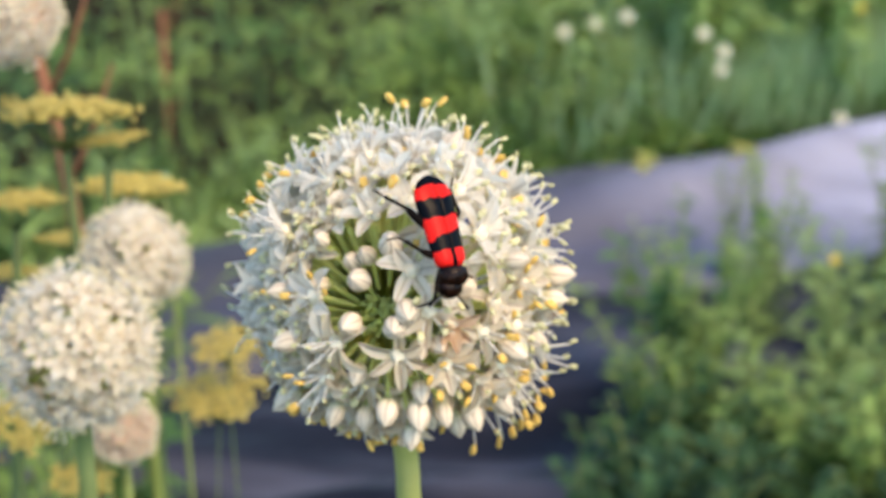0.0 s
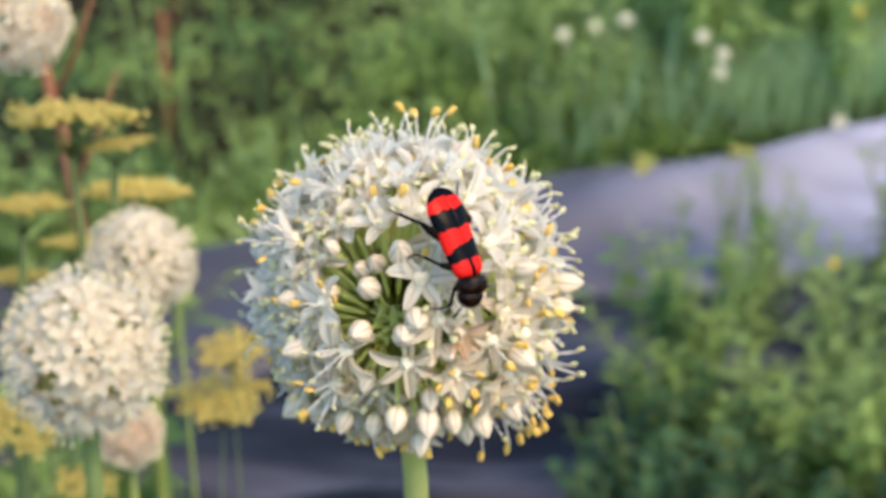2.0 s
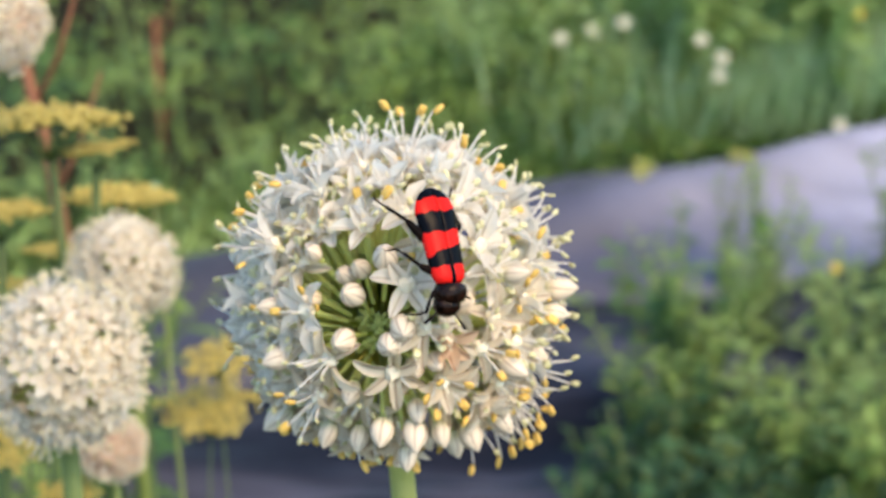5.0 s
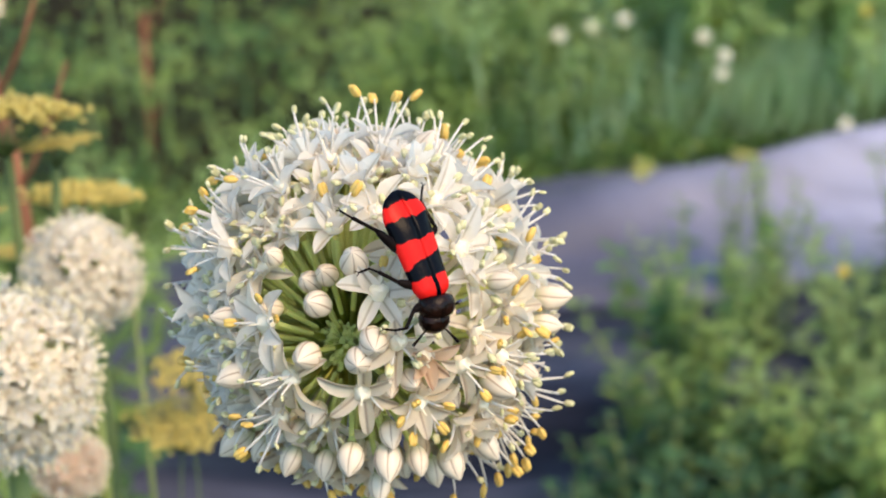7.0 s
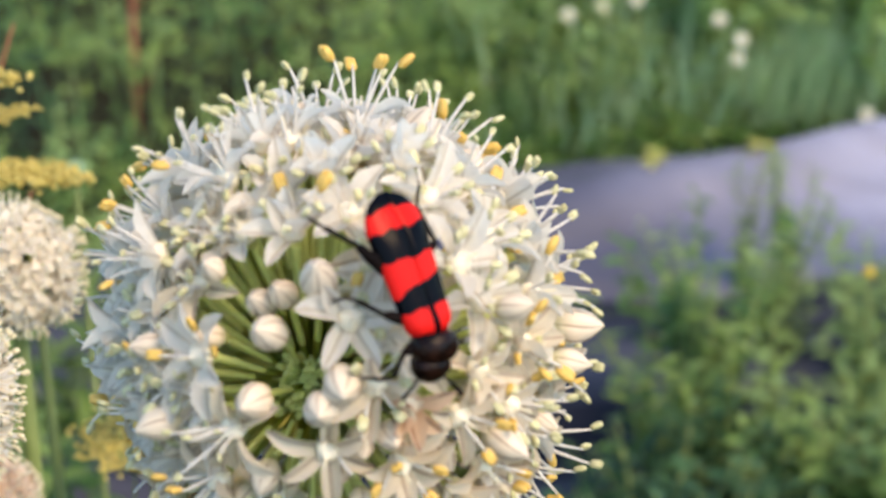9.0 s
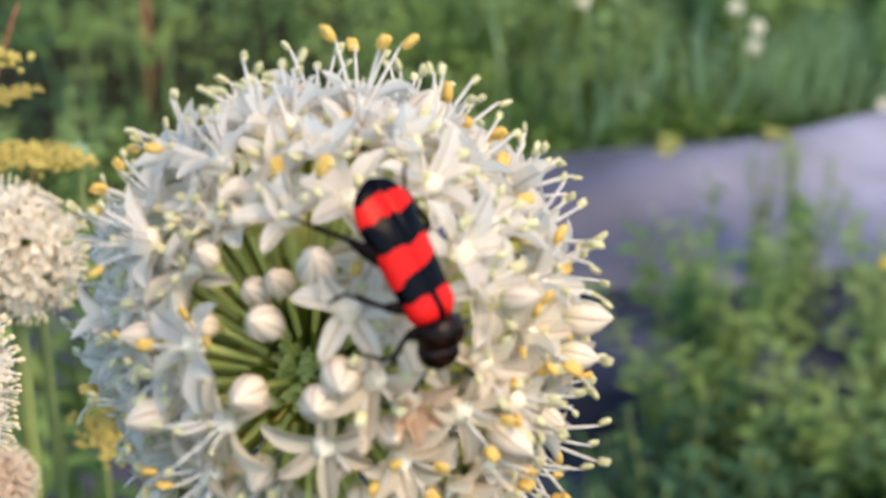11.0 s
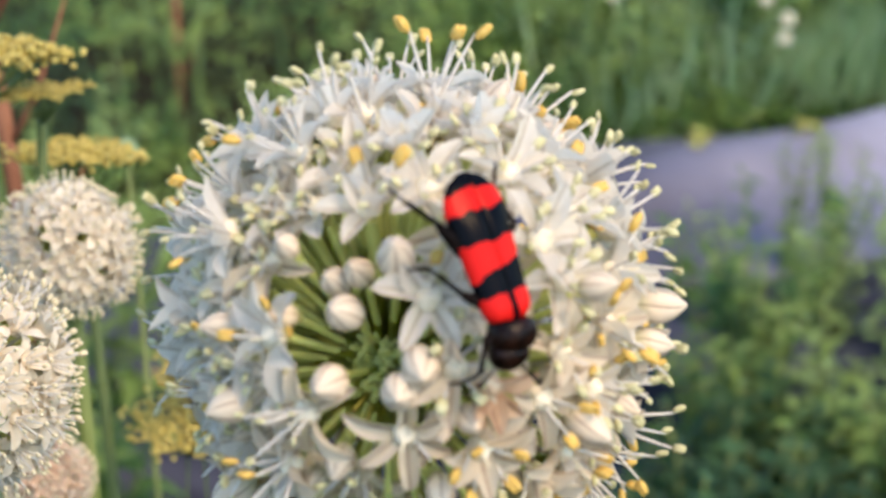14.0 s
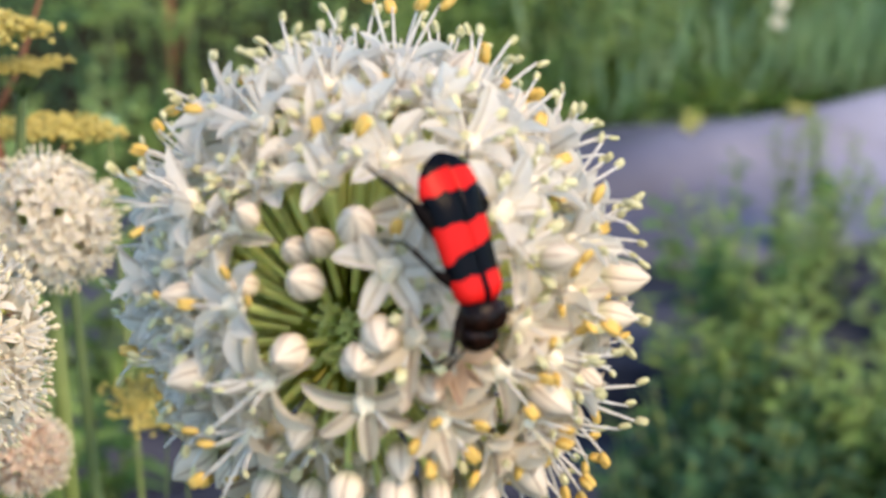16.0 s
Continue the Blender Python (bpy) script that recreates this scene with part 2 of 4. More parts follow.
M_SPRIG = mottled("sprig_leaf", [(0.3, (0.62, 0.62, 0.18)), (0.7, (0.74, 0.73, 0.28))], 25, 0.5, 0.3, 300, 0.0005, 0.2, through_light=0.5)
# blue-green leaf made dark: shadow between dense weeds put into its colour
M_LEAF_SHADED = mottled("shaded_blue_green_leaf", [(0.25, (0.024, 0.062, 0.023)), (0.55, (0.052, 0.116, 0.041)), (0.8, (0.096, 0.187, 0.067))], 25, 0.5, 0.3, 300, 0.0005, 0.35, through_light=0.4)
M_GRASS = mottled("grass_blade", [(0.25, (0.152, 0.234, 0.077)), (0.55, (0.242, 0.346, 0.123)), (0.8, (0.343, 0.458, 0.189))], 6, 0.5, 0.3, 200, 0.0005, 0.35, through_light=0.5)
# pale grass colour raised further to hold the sunlight falling behind the bed
M_GRASS_PALE = mottled("pale_sunlit_grass", [(0.25, (0.407, 0.566, 0.312)), (0.55, (0.492, 0.660, 0.396)), (0.8, (0.577, 0.726, 0.491))], 6, 0.5, 0.3, 200, 0.0005, 0.2, through_light=0.5)
M_WEED_STEM = mottled("weed_stem", [(0.3, (0.142, 0.196, 0.053)), (0.7, (0.249, 0.303, 0.098))], 60, 0.55, 0.3, vary=0.2)
M_SOIL = mottled("garden_soil", [(0.25, (0.020, 0.013, 0.009)), (0.5, (0.030, 0.028, 0.014)), (0.8, (0.036, 0.058, 0.018))], 3.0, 0.95, 1.0, 45, 0.02, 0.0, 8, spec=0.08)
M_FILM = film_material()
# near part of the bed in shade, the shade put into this colour
M_FILM_SHADED = mottled("shaded_mulch_film", [(0.34, (0.008, 0.009, 0.017)), (0.5, (0.016, 0.018, 0.031)), (0.68, (0.085, 0.088, 0.125))], 5.0, 0.5, 0.6, 60, 0.004, 0.0, 5, spec=0.12, stretch=(1.0, 4.5, 1.0))
M_PETAL = mottled("white_wild_petal", [(0.3, (0.66, 0.70, 0.56)), (0.7, (0.82, 0.84, 0.74))], 100, 0.5, 0.2, vary=0.1, through_light=0.25)
M_PETAL_YELLOW = mottled("yellow_wild_petal", [(0.3, (0.60, 0.46, 0.03)), (0.7, (0.78, 0.62, 0.06))], 100, 0.5, 0.2, vary=0.1, through_light=0.25)


# ---- mesh helpers ----
def mesh_of(name, bm, *mats, smooth=True):
    me = bpy.data.meshes.new(name)
    bmesh.ops.recalc_face_normals(bm, faces=bm.faces)
    bm.to_mesh(me)
    bm.free()
    for m in mats:
        me.materials.append(m)
    if smooth:
        me.polygons.foreach_set("use_smooth", [True] * len(me.polygons))
    return me


def placed(name, me, parent, m=None, label=""):
    ob = new(name, me)
    ob.parent = parent
    if m is not None:
        ob.matrix_basis = m
    return tagged(ob, label)


def part(name, bm, mat, parent, label=""):
    return placed(name, mesh_of(name, bm, mat), parent, None, label)


def tube(bm, points, radii, sides=7, mat=0, capped=True):
    """A tapering round rod through the points."""
    rings = []
    for i, p in enumerate(points):
        p = Vector(p)
        a, b = Vector(points[max(i - 1, 0)]), Vector(points[min(i + 1, len(points) - 1)])
        q = (b - a).to_track_quat("Z", "Y")
        rings.append([bm.verts.new(p + q @ Vector((radii[i] * math.cos(k * math.tau / sides), radii[i] * math.sin(k * math.tau / sides), 0))) for k in range(sides)])
    for r, s in zip(rings, rings[1:]):
        for k in range(sides):
            bm.faces.new((r[k], r[(k + 1) % sides], s[(k + 1) % sides], s[k])).material_index = mat
    if capped:
        bm.faces.new(rings[0][::-1]).material_index = mat
        bm.faces.new(rings[-1]).material_index = mat


def lathe(bm, profile, sides=12, m=Matrix.Identity(4), lobes=0, lobe=0.0, mat=0, squash=1.0):
    """A body of revolution about z from (radius, height) pairs, with optional lobes round it."""
    rings = []
    for r, z in profile:
        ring = []
        for k in range(sides):
            a = k * math.tau / sides
            rr = r * (1 + lobe * math.cos(lobes * a)) if lobes else r
            ring.append(bm.verts.new(m @ Vector((rr * math.cos(a), rr * math.sin(a) * squash, z))))
        rings.append(ring)
    for r, s in zip(rings, rings[1:]):
        for k in range(sides):
            bm.faces.new((r[k], r[(k + 1) % sides], s[(k + 1) % sides], s[k])).material_index = mat
    bm.faces.new(rings[0][::-1]).material_index = mat
    bm.faces.new(rings[-1]).material_index = mat


def egg(bm, length, radius, m=Matrix.Identity(4), sides=10, rows=7, mat=0, lobes=0, lobe=0.0, point=1.0):
    """An egg along z from the origin; point under 1 makes the top sharper."""
    prof = []
    for i in range(rows + 1):
        s = 0.02 + 0.96 * i / rows
        prof.append((radius * math.sin(math.pi * s ** point) ** 0.8, length * (1 - math.cos(math.pi * s)) / 2))
    lathe(bm, prof, sides, m, lobes, lobe, mat)


def basis(z_axis, spin=0.0, at=(0, 0, 0)):
    return Matrix.Translation(at) @ Vector(z_axis).to_track_quat("Z", "Y").to_matrix().to_4x4() @ Matrix.Rotation(spin, 4, "Z")


# ---- the onion flower's pieces ----
def tepal_mesh(name, length, width, lean0, lean1, cup, tip, mats, rows=9):
    """A lance-shaped tepal that rises from the origin, leaning from lean0 to lean1 degrees off the z axis towards +y."""
    bm = bmesh.new()
    y, z = 0.35 * MM, 0.0
    front = []
    for i in range(rows + 1):
        s = i / rows
        lean = radians(lean0 + (lean1 - lean0) * s)
        half = width / 2 * (0.42 + 0.58 * math.sin(math.pi * min(1.0, 0.10 + s * 0.72)) ** 0.9) * (math.sqrt(max(0.004, 1 - ((s - tip) / (1 - tip)) ** 2)) if s > tip else 1)
        ny, nz = -math.cos(lean), math.sin(lean)
        fr = []
        for k in range(5):
            u = k / 2 - 1
            lift = cup * half * u * u - 0.16 * half * (1 if abs(u) < 0.3 else 0) + 0.20 * half * abs(u) * math.sin(8 * s + 2.5 * u)
            p = Vector((u * half, y + ny * lift, z + nz * lift))
            fr.append(bm.verts.new(p))
        front.append(fr)
        step = length / rows
        y += math.sin(lean) * step
        z += math.cos(lean) * step
    for i in range(rows):
        for k in range(4):
            bm.faces.new((front[i][k], front[i][k + 1], front[i + 1][k + 1], front[i + 1][k]))
    return mesh_of(name, bm, *mats)


def stamen_mesh(name, length, lean, bend, anther, mats):
    bm = bmesh.new()
    pts, y, z = [], 0.5 * MM, 0.2 * MM
    for i in range(6):
        a = radians(lean + bend * i / 5)
        pts.append((0, y, z))
        y += math.sin(a) * length / 5
        z += math.cos(a) * length / 5
    tube(bm, pts, [0.28 * MM, 0.22 * MM, 0.19 * MM, 0.17 * MM, 0.15 * MM, 0.10 * MM], 6, 0)
    top = Vector(pts[-1])
    if anther:
        for sgn in (-1, 1):
            egg(bm, anther * 1.25, 0.29 * anther, Matrix.Translation(top + Vector((sgn * 0.15 * anther, 0, -anther * 0.35))) @ Matrix.Rotation(radians(-35 - lean * 0.5), 4, "X"), 6, 5, 1)
    return mesh_of(name, bm, *mats)


def ovary_mesh(name):
    bm = bmesh.new()
    lathe(bm, [(0.35 * MM, -0.4 * MM), (0.8 * MM, 0.0), (1.15 * MM, 0.6 * MM), (1.05 * MM, 1.3 * MM), (0.5 * MM, 1.8 * MM), (0.12 * MM, 2.0 * MM), (0.09 * MM, 3.4 * MM)], 12, lobes=3, lobe=0.14)
    return mesh_of(name, bm, M_OVARY)


def bud_mesh(name, length, radius):
    """A closed bud: three outer tepals that bulge between the seams and meet in a blunt, slightly twisted point."""
    bm = bmesh.new()
    prof = [(0.25, -0.06), (0.50, 0.02), (0.82, 0.16), (0.98, 0.34), (1.0, 0.48), (0.90, 0.66), (0.68, 0.82), (0.38, 0.94), (0.18, 1.02), (0.05, 1.06)]
    sides, rings = 36, []
    for r, z in prof:
        ring = []
        for k in range(sides):
            a = k * math.tau / sides
            bulge = 0.94 + 0.10 * abs(math.cos(1.5 * a)) ** 0.6 - 0.035 * math.exp(-((a % (math.tau / 3) - math.tau / 6) / 0.10) ** 2)
            twist = a + 0.35 * z
            ring.append(bm.verts.new((r * radius * bulge * math.cos(twist), r * radius * bulge * math.sin(twist), z * length)))
        rings.append(ring)
    for low, high in zip(rings, rings[1:]):
        for k in range(sides):
            bm.faces.new((low[k], low[(k + 1) % sides], high[(k + 1) % sides], high[k]))
    bm.faces.new(rings[0][::-1])
    bm.faces.new(rings[-1])
    return mesh_of(name, bm, M_BUD)


def tepals(*forms, mat=None):
    return [tepal_mesh("tepal", n * MM, w * MM, lean0, lean1, cup, tip, [mat or M_TEPAL]) for n, w, lean0, lean1, cup, tip in forms]


TEPALS = {"star": tepals((6.0, 2.5, 40, 82, 0.50, 0.42), (5.8, 2.3, 48, 68, 0.65, 0.40), (6.2, 2.45, 42, 100, 0.45, 0.44), (5.6, 2.1, 52, 90, 0.65, 0.42), (5.8, 2.35, 34, 110, 0.50, 0.45)),
          "cup": tepals((5.2, 2.4, 24, 30, 0.90, 0.50), (5.4, 2.2, 28, 52, 0.80, 0.48), (5.0, 2.3, 22, 14, 0.95, 0.52), (5.3, 2.0, 30, 70, 0.80, 0.45)),
          "droop": tepals((5.9, 1.7, 55, 125, 0.85, 0.56), (5.5, 1.8, 50, 112, 0.95, 0.52), (5.3, 1.5, 60, 138, 0.90, 0.50), (5.0, 1.9, 45, 100, 0.85, 0.55), mat=M_CREAM_TEPAL),
          "cream": tepals((5.4, 2.2, 35, 75, 0.70, 0.44), (5.2, 2.0, 28, 55, 0.80, 0.46), (5.5, 2.1, 42, 95, 0.65, 0.48), mat=M_CREAM_TEPAL),
          "faded": tepals((4.8, 2.0, 20, 35, 0.95, 0.55), (5.0, 1.8, 30, 60, 0.95, 0.50), mat=M_WILTED)}


def stamens(*forms):
    return [stamen_mesh("stamen", n * MM, lean, bend, anther * MM, [M_FILAMENT, M_ANTHER if ripe else M_ANTHER_PALE]) for n, lean, bend, anther, ripe in forms]


# the chance of each of the six stamens, and their forms
STAMENS = {"tall": (0.80, stamens((7.3, 16, 8, 1.6, 1), (7.5, 24, 6, 1.6, 1), (6.8, 20, 10, 1.0, 0))), "long": (0.80, stamens((8.2, 16, 8, 1.5, 1), (8.6, 24, 6, 1.45, 1), (7.6, 20, 10, 1.0, 0))), "ripe": (0.85, stamens((5.9, 18, 12, 1.4, 1), (5.6, 30, 14, 1.35, 1), (6.0, 24, 10, 0.8, 0), (5.4, 14, 10, 0.8, 0))),
           "pale": (0.70, stamens((5.8, 14, 12, 1.1, 0), (6.2, 24, 8, 1.0, 0), (5.9, 20, 10, 0.8, 0))), "short": (0.75, stamens((4.0, 26, 18, 1.1, 0), (3.4, 18, 12, 1.0, 0), (3.0, 30, 20, 1.2, 0))),
           "ripe_short": (0.75, stamens((4.2, 26, 16, 1.5, 1), (3.8, 34, 20, 1.4, 1), (3.4, 18, 10, 1.0, 0))), "few": (0.35, stamens((4.6, 34, 20, 1.4, 1), (4.0, 26, 18, 1.3, 1))),
           "bare": (0.35, stamens((4.6, 22, 14, 0, 0), (3.6, 16, 10, 0.8, 0)))}
OVARY = ovary_mesh("floret")
BUD_SIZES = [(3.6 * MM, 1.28 * MM), (4.0 * MM, 1.55 * MM), (3.0 * MM, 1.10 * MM), (4.6 * MM, 1.62 * MM)]
BUDS = [bud_mesh("bud", *size) for size in BUD_SIZES]
_bm = bmesh.new()
tube(_bm, [(0, 0, 0), (0, 0, 0.5), (0, 0, 0.93), (0, 0, 1.0)], [0.36 * MM, 0.32 * MM, 0.34 * MM, 0.62 * MM], 7)
PEDICEL = mesh_of("pedicel", _bm, M_PEDICEL)


_bm = bmesh.new()
tube(_bm, [(0, 0, 0), (0, 0, 0.5), (0, 0, 0.88), (0, 0, 0.98), (0, 0, 1.0)], [0.36 * MM, 0.41 * MM, 0.38 * MM, 0.26 * MM, 0.08 * MM], 8)
SLIM_PEDICEL = mesh_of("pedicel", _bm, M_PEDICEL)


def floret(head, m, kind, rng, stamens):
    """One open flower of the umbel: ovary, six tepals, and the stamens that are left."""
    ob = placed("floret", OVARY, head, m)
    for k in range(6):
        tilt = Matrix.Rotation(radians(rng.uniform(-20, 15)), 4, "X") @ Matrix.Rotation(radians(rng.uniform(-24, 24)), 4, "Y")
        turn = Matrix.Rotation(k * math.tau / 6 + rng.uniform(-0.12, 0.12), 4, "Z")
        lift = Matrix.Translation((0, 0, 0.0 if k % 2 else 0.15 * MM))
        placed("tepal", rng.choice(TEPALS[kind]), ob, lift @ turn @ tilt @ Matrix.Scale(rng.uniform(0.84, 1.02), 4))
    chance, forms = STAMENS[stamens]
    for k in range(6):
        if rng.random() > chance:
            continue
        tilt = Matrix.Rotation(radians(rng.uniform(-9, 9)), 4, "X")
        placed("stamen", rng.choice(forms), ob, Matrix.Rotation((k + 0.5) * math.tau / 6 + rng.uniform(-0.2, 0.2), 4, "Z") @ tilt @ Matrix.Scale(rng.uniform(0.85, 1.08), 4))
    return ob


# ---- ground ----
def ground_sheet():
    bm = bmesh.new()
    xs = [-60, -20, -8, -4] + [-2 + 0.1 * i for i in range(41)] + [4, 8, 20, 60]
    ys = [-60, -20, -6, -3] + [-1 + 0.1 * i for i in range(51)] + [6, 10, 25, 60]
    grid = [[bm.verts.new((x, y, 0.012 * noise.noise((x * 3, y * 3, 0.3)) - 0.012 if abs(x) < 2 and -1 <= y <= 4 else -0.012)) for x in xs] for y in ys]
    for r, s in zip(grid, grid[1:]):
        for k in range(len(xs) - 1):
            bm.faces.new((r[k], r[k + 1], s[k + 1], s[k]))
    return tagged(new("ground", mesh_of("ground", bm, M_SOIL)), "dark crumbly garden soil with low green growth", "ground", kind="structure")


def film_edge(x):
    return 0.98 + 0.45 * x * (1 - abs(x) / 8)


def mulch_film(name, mat, label, near, far, lift, seed, rough, x0=-3.0, x1=3.0, skew=0.0):
    """A wrinkled sheet laid along the bed between two distances from the bed's far edge, with a rolled-over rim."""
    bm = bmesh.new()
    nx, ny = 420, 56
    last = None
    for j in range(ny + 1):
        v = j / ny
        row = []
        for i in range(nx + 1):
            x = x0 + (x1 - x0) * i / nx + skew * (near + (far - near) * v)
            wave = 0.012 * math.sin(9 * x + seed) + 0.008 * math.sin(23 * x + 1)
            d = near + (far - near) * v * (1 + 3.0 * max(0.0, min(0.4, x - 0.08)) * (lift > 0.02))
            y = film_edge(x) + wave * (0.4 + v) - d
            z = lift + rough * noise.noise((x * 4 + 0.4 * y, y * 13, 1.0 + seed)) + rough * 0.4 * noise.noise((x * 14, y * 38, 4.0 + seed))
            z += rough * 0.9 * math.exp(-((d - near - 0.30 * (far - near) - 0.05 * x) / 0.025) ** 2) + rough * 1.1 * math.exp(-((d - near - 0.62 * (far - near) + 0.12 * x) / 0.022) ** 2)
            z = z * min(1.0, v * 9 + 0.15, (1 - v) * 9 + 0.15) * (1 - 0.75 * v if lift > 0.02 else 1)
            row.append(bm.verts.new((x, y, max(z, 0.0) + 0.004)))
        if last:
            for k in range(nx):
                bm.faces.new((last[k], last[k + 1], row[k + 1], row[k]))
        last = row
    return tagged(new(name, mesh_of(name, bm, mat)), label, "mulch sheet", kind="structure")


ground_sheet()
mulch_film("mulch_film_1", M_FILM, "wrinkled grey-violet plastic mulch sheet, coloured as lit at one end", 0.0, 0.125, 0.030, 0.0, 0.013)
# extra dark sheet stands for the first one's shaded near part
mulch_film("mulch_film_2", M_FILM_SHADED, "dark blue-grey plastic mulch sheet lying in folds, shade put into its colour", 0.10, 0.85, 0.012, 3.0, 0.022)

# ---- main onion flower ----
HEAD = Vector((0.0009, -0.0010, 0.4509))
RIGHT, UP, NEAR = Vector((1, 0, 0)), Vector((0, 0.4067, 0.9135)), Vector((0, -0.9135, 0.4067))
FOOT = HEAD - RIGHT * 1.6 * MM - UP * 4.3 * MM + NEAR * 5.0 * MM
EYE_AWAY = 0.25
RADIUS = 0.0228


def on_head(u, v, radius):
    """The point of a sphere round the head's middle that shows u, v radii right of and above it from in front."""
    w = math.sqrt(max(0.02, 1 - u * u - v * v)) * radius
    for _ in range(8):
        k = (EYE_AWAY - w) / EYE_AWAY
        x, y = u * RADIUS * k, v * RADIUS * k
        r2 = radius * radius - x * x - y * y
        if r2 <= 0:
            s = radius / math.hypot(x, y)
            x, y, w = x * s, y * s, 0.0
            break
        w = math.sqrt(r2)
    return RIGHT * x + UP * y + NEAR * w


def way_out(a, b, back=0.0):
    """The direction from the head's middle with the parts a to the right and b upwards; back: how far it is turned away."""
    return (RIGHT * a + UP * b + NEAR * (math.sqrt(max(0.0, 1 - a * a - b * b)) - back)).normalized()


# kind, right, up, spin, lean right, lean up, stamens: open flowers of the side towards the path
OPEN_A = [("star", 0.09, 0.95, 0, 0, -.42, "tall"), ("star", -0.21, 0.91, 20, -.15, .3, "pale"), ("cup", -0.33, 0.87, 0, -.3, .2, "pale"), ("cup", -0.02, 0.75, 10, 0, -.05, "short"),
         ("star", -0.38, 0.59, 30, -.30, .32, "ripe"), ("star", -0.70, 0.47, 0, -.35, .2, "ripe"), ("star", -0.58, 0.67, 15, -.35, .3, "ripe"), ("cup", -0.16, 0.50, 0, -.05, .28, "ripe_short"),
         ("star", 0.09, 0.57, 15, 0, .12, "short"), ("star", -0.63, 0.30, 5, -.52, .06, "ripe"), ("cup", -0.93, 0.36, 0, -.35, .1, "pale"), ("cup", -0.98, 0.19, 0, -.4, 0, "pale"),
         ("cup", -0.99, 0.01, 0, -.3, -.1, "bare")]
OPEN_B = [("star", -0.54, -0.06, 22, -.30, -.08, "few"), ("cup", -0.97, -0.22, 0, -.5, -.1, "pale"), ("droop", -0.40, -0.38, 0, -.12, -.05, "ripe"), ("droop", -0.49, -0.64, 30, -.15, -.2, "ripe"),
         ("star", 0.10, 0.12, 30, .10, 0, "few"), ("droop", 0.01, -0.46, 0, 0, -.05, "bare"), ("cream", 0.32, -0.52, 10, .05, -.1, "ripe_short"), ("faded", 0.35, -0.25, 0, 0, -.15, "bare"),
         ("cream", 0.21, -0.16, 0, 0, 0, "short"), ("cream", 0.67, -0.11, 10, .1, 0, "short"), ("droop", 0.57, -0.30, 0, .05, -.1, "few"), ("cream", 0.80, -0.28, 0, .15, 0, "ripe_short"),
         ("droop", 0.68, -0.55, 20, .1, -.1, "bare")]
OPEN_C = [("cream", 0.57, -0.67, 0, .1, -.15, "ripe_short"), ("cream", 0.95, -0.30, 0, .45, -.1, "ripe"), ("cream", 0.86, -0.50, 15, .4, -.25, "long"), ("cream", 0.75, -0.65, 30, .4, -.35, "long"),
         ("star", 0.67, 0.20, 20, .1, 0, "short"), ("cream", 0.85, 0.00, 0, .2, 0, "ripe_short"), ("cup", 0.91, 0.22, 0, .3, 0, "ripe_short"), ("star", 0.96, 0.26, 0, .5, .05, "pale"),
         ("cup", 0.89, 0.42, 0, .3, .1, "pale"), ("star", 0.90, 0.44, 10, .5, .2, "pale"), ("star", 0.43, 0.64, 0, .05, .1, "short"), ("star", 0.56, 0.35, 10, .12, .05, "short"),
         ("star", 0.68, 0.47, 0, .18, .1, "short")]
OPEN_D = [("cup", 0.78, 0.63, 0, .28, .25, "pale"), ("star", 0.61, 0.74, 0, .2, .3, "pale"), ("star", 0.43, 0.87, 0, .05, .35, "pale"), ("cup", 0.29, 0.79, 0, 0, .12, "short"),
         ("star", 0.78, 0.62, 10, .4, .35, "pale"), ("cup", 0.31, 0.95, 0, .1, .4, "pale"), ("cream", 0.77, -0.63, 0, .3, -.3, "long"), ("cream", 0.68, -0.73, 20, .25, -.4, "long"),
         ("cream", 0.54, -0.84, 10, .1, -.45, "long"), ("cream", 0.72, -0.62, 0, .15, -.15, "ripe_short")]
# right, up, distance in mm, size, lean right, lean up: buds still closed
BUDS_A = [(-0.30, -0.24, 20.3, 1, -.1, 0), (-0.26, 0.05, 18.9, 1, -.2, .1), (-0.23, 0.25, 16.9, 0, -.1, .1), (-0.37, 0.21, 15.9, 0, -.1, .1), (-0.61, 0.02, 16.9, 2, -.1, 0), (-0.49, 0.31, 20.3, 2, .2, 0),
         (-0.03, 0.27, 21.3, 3, 0, .15), (0.07, -0.15, 21.3, 3, 0, -.15), (-0.01, -0.25, 21.3, 1, 0, 0), (0.16, -0.45, 18.9, 0, 0, -.1), (0.28, -0.38, 20.3, 0, 0, 0), (-0.80, -0.04, 19.6, 0, -.4, 0),
         (-0.95, -0.29, 18.9, 0, -.3, -.1), (-0.73, -0.37, 20.4, 1, -.5, -.1), (1.00, 0.05, 22.3, 3, .5, 0), (0.99, -0.10, 21.8, 0, .4, 0)]
BUDS_B = [(0.73, -0.41, 21.3, 3, .2, -.1), (0.72, 0.15, 22.3, 0, .2, 0), (-0.69, -0.72, 22.3, 3, -.35, -.1), (-0.59, -0.80, 20.8, 0, -.1, -.3), (-0.40, -0.83, 21.3, 0, 0, -.3), (-0.21, -0.87, 20.8, 0, 0, -.3),
         (-0.06, -0.76, 22.3, 1, 0, -.2), (0.13, -0.78, 22.3, 3, 0, -.2), (0.08, -0.88, 23.3, 0, 0, -.2), (0.29, -0.80, 21.8, 0, 0, -.2), (0.46, -0.81, 22.3, 1, .1, -.2), (0.38, -0.92, 21.3, 0, 0, -.3),
         (0.16, -0.70, 20.3, 0, 0, -.2), (0.64, -0.73, 22.3, 1, .15, -.2), (-0.28, -0.63, 18.9, 0, 0, -.1)]


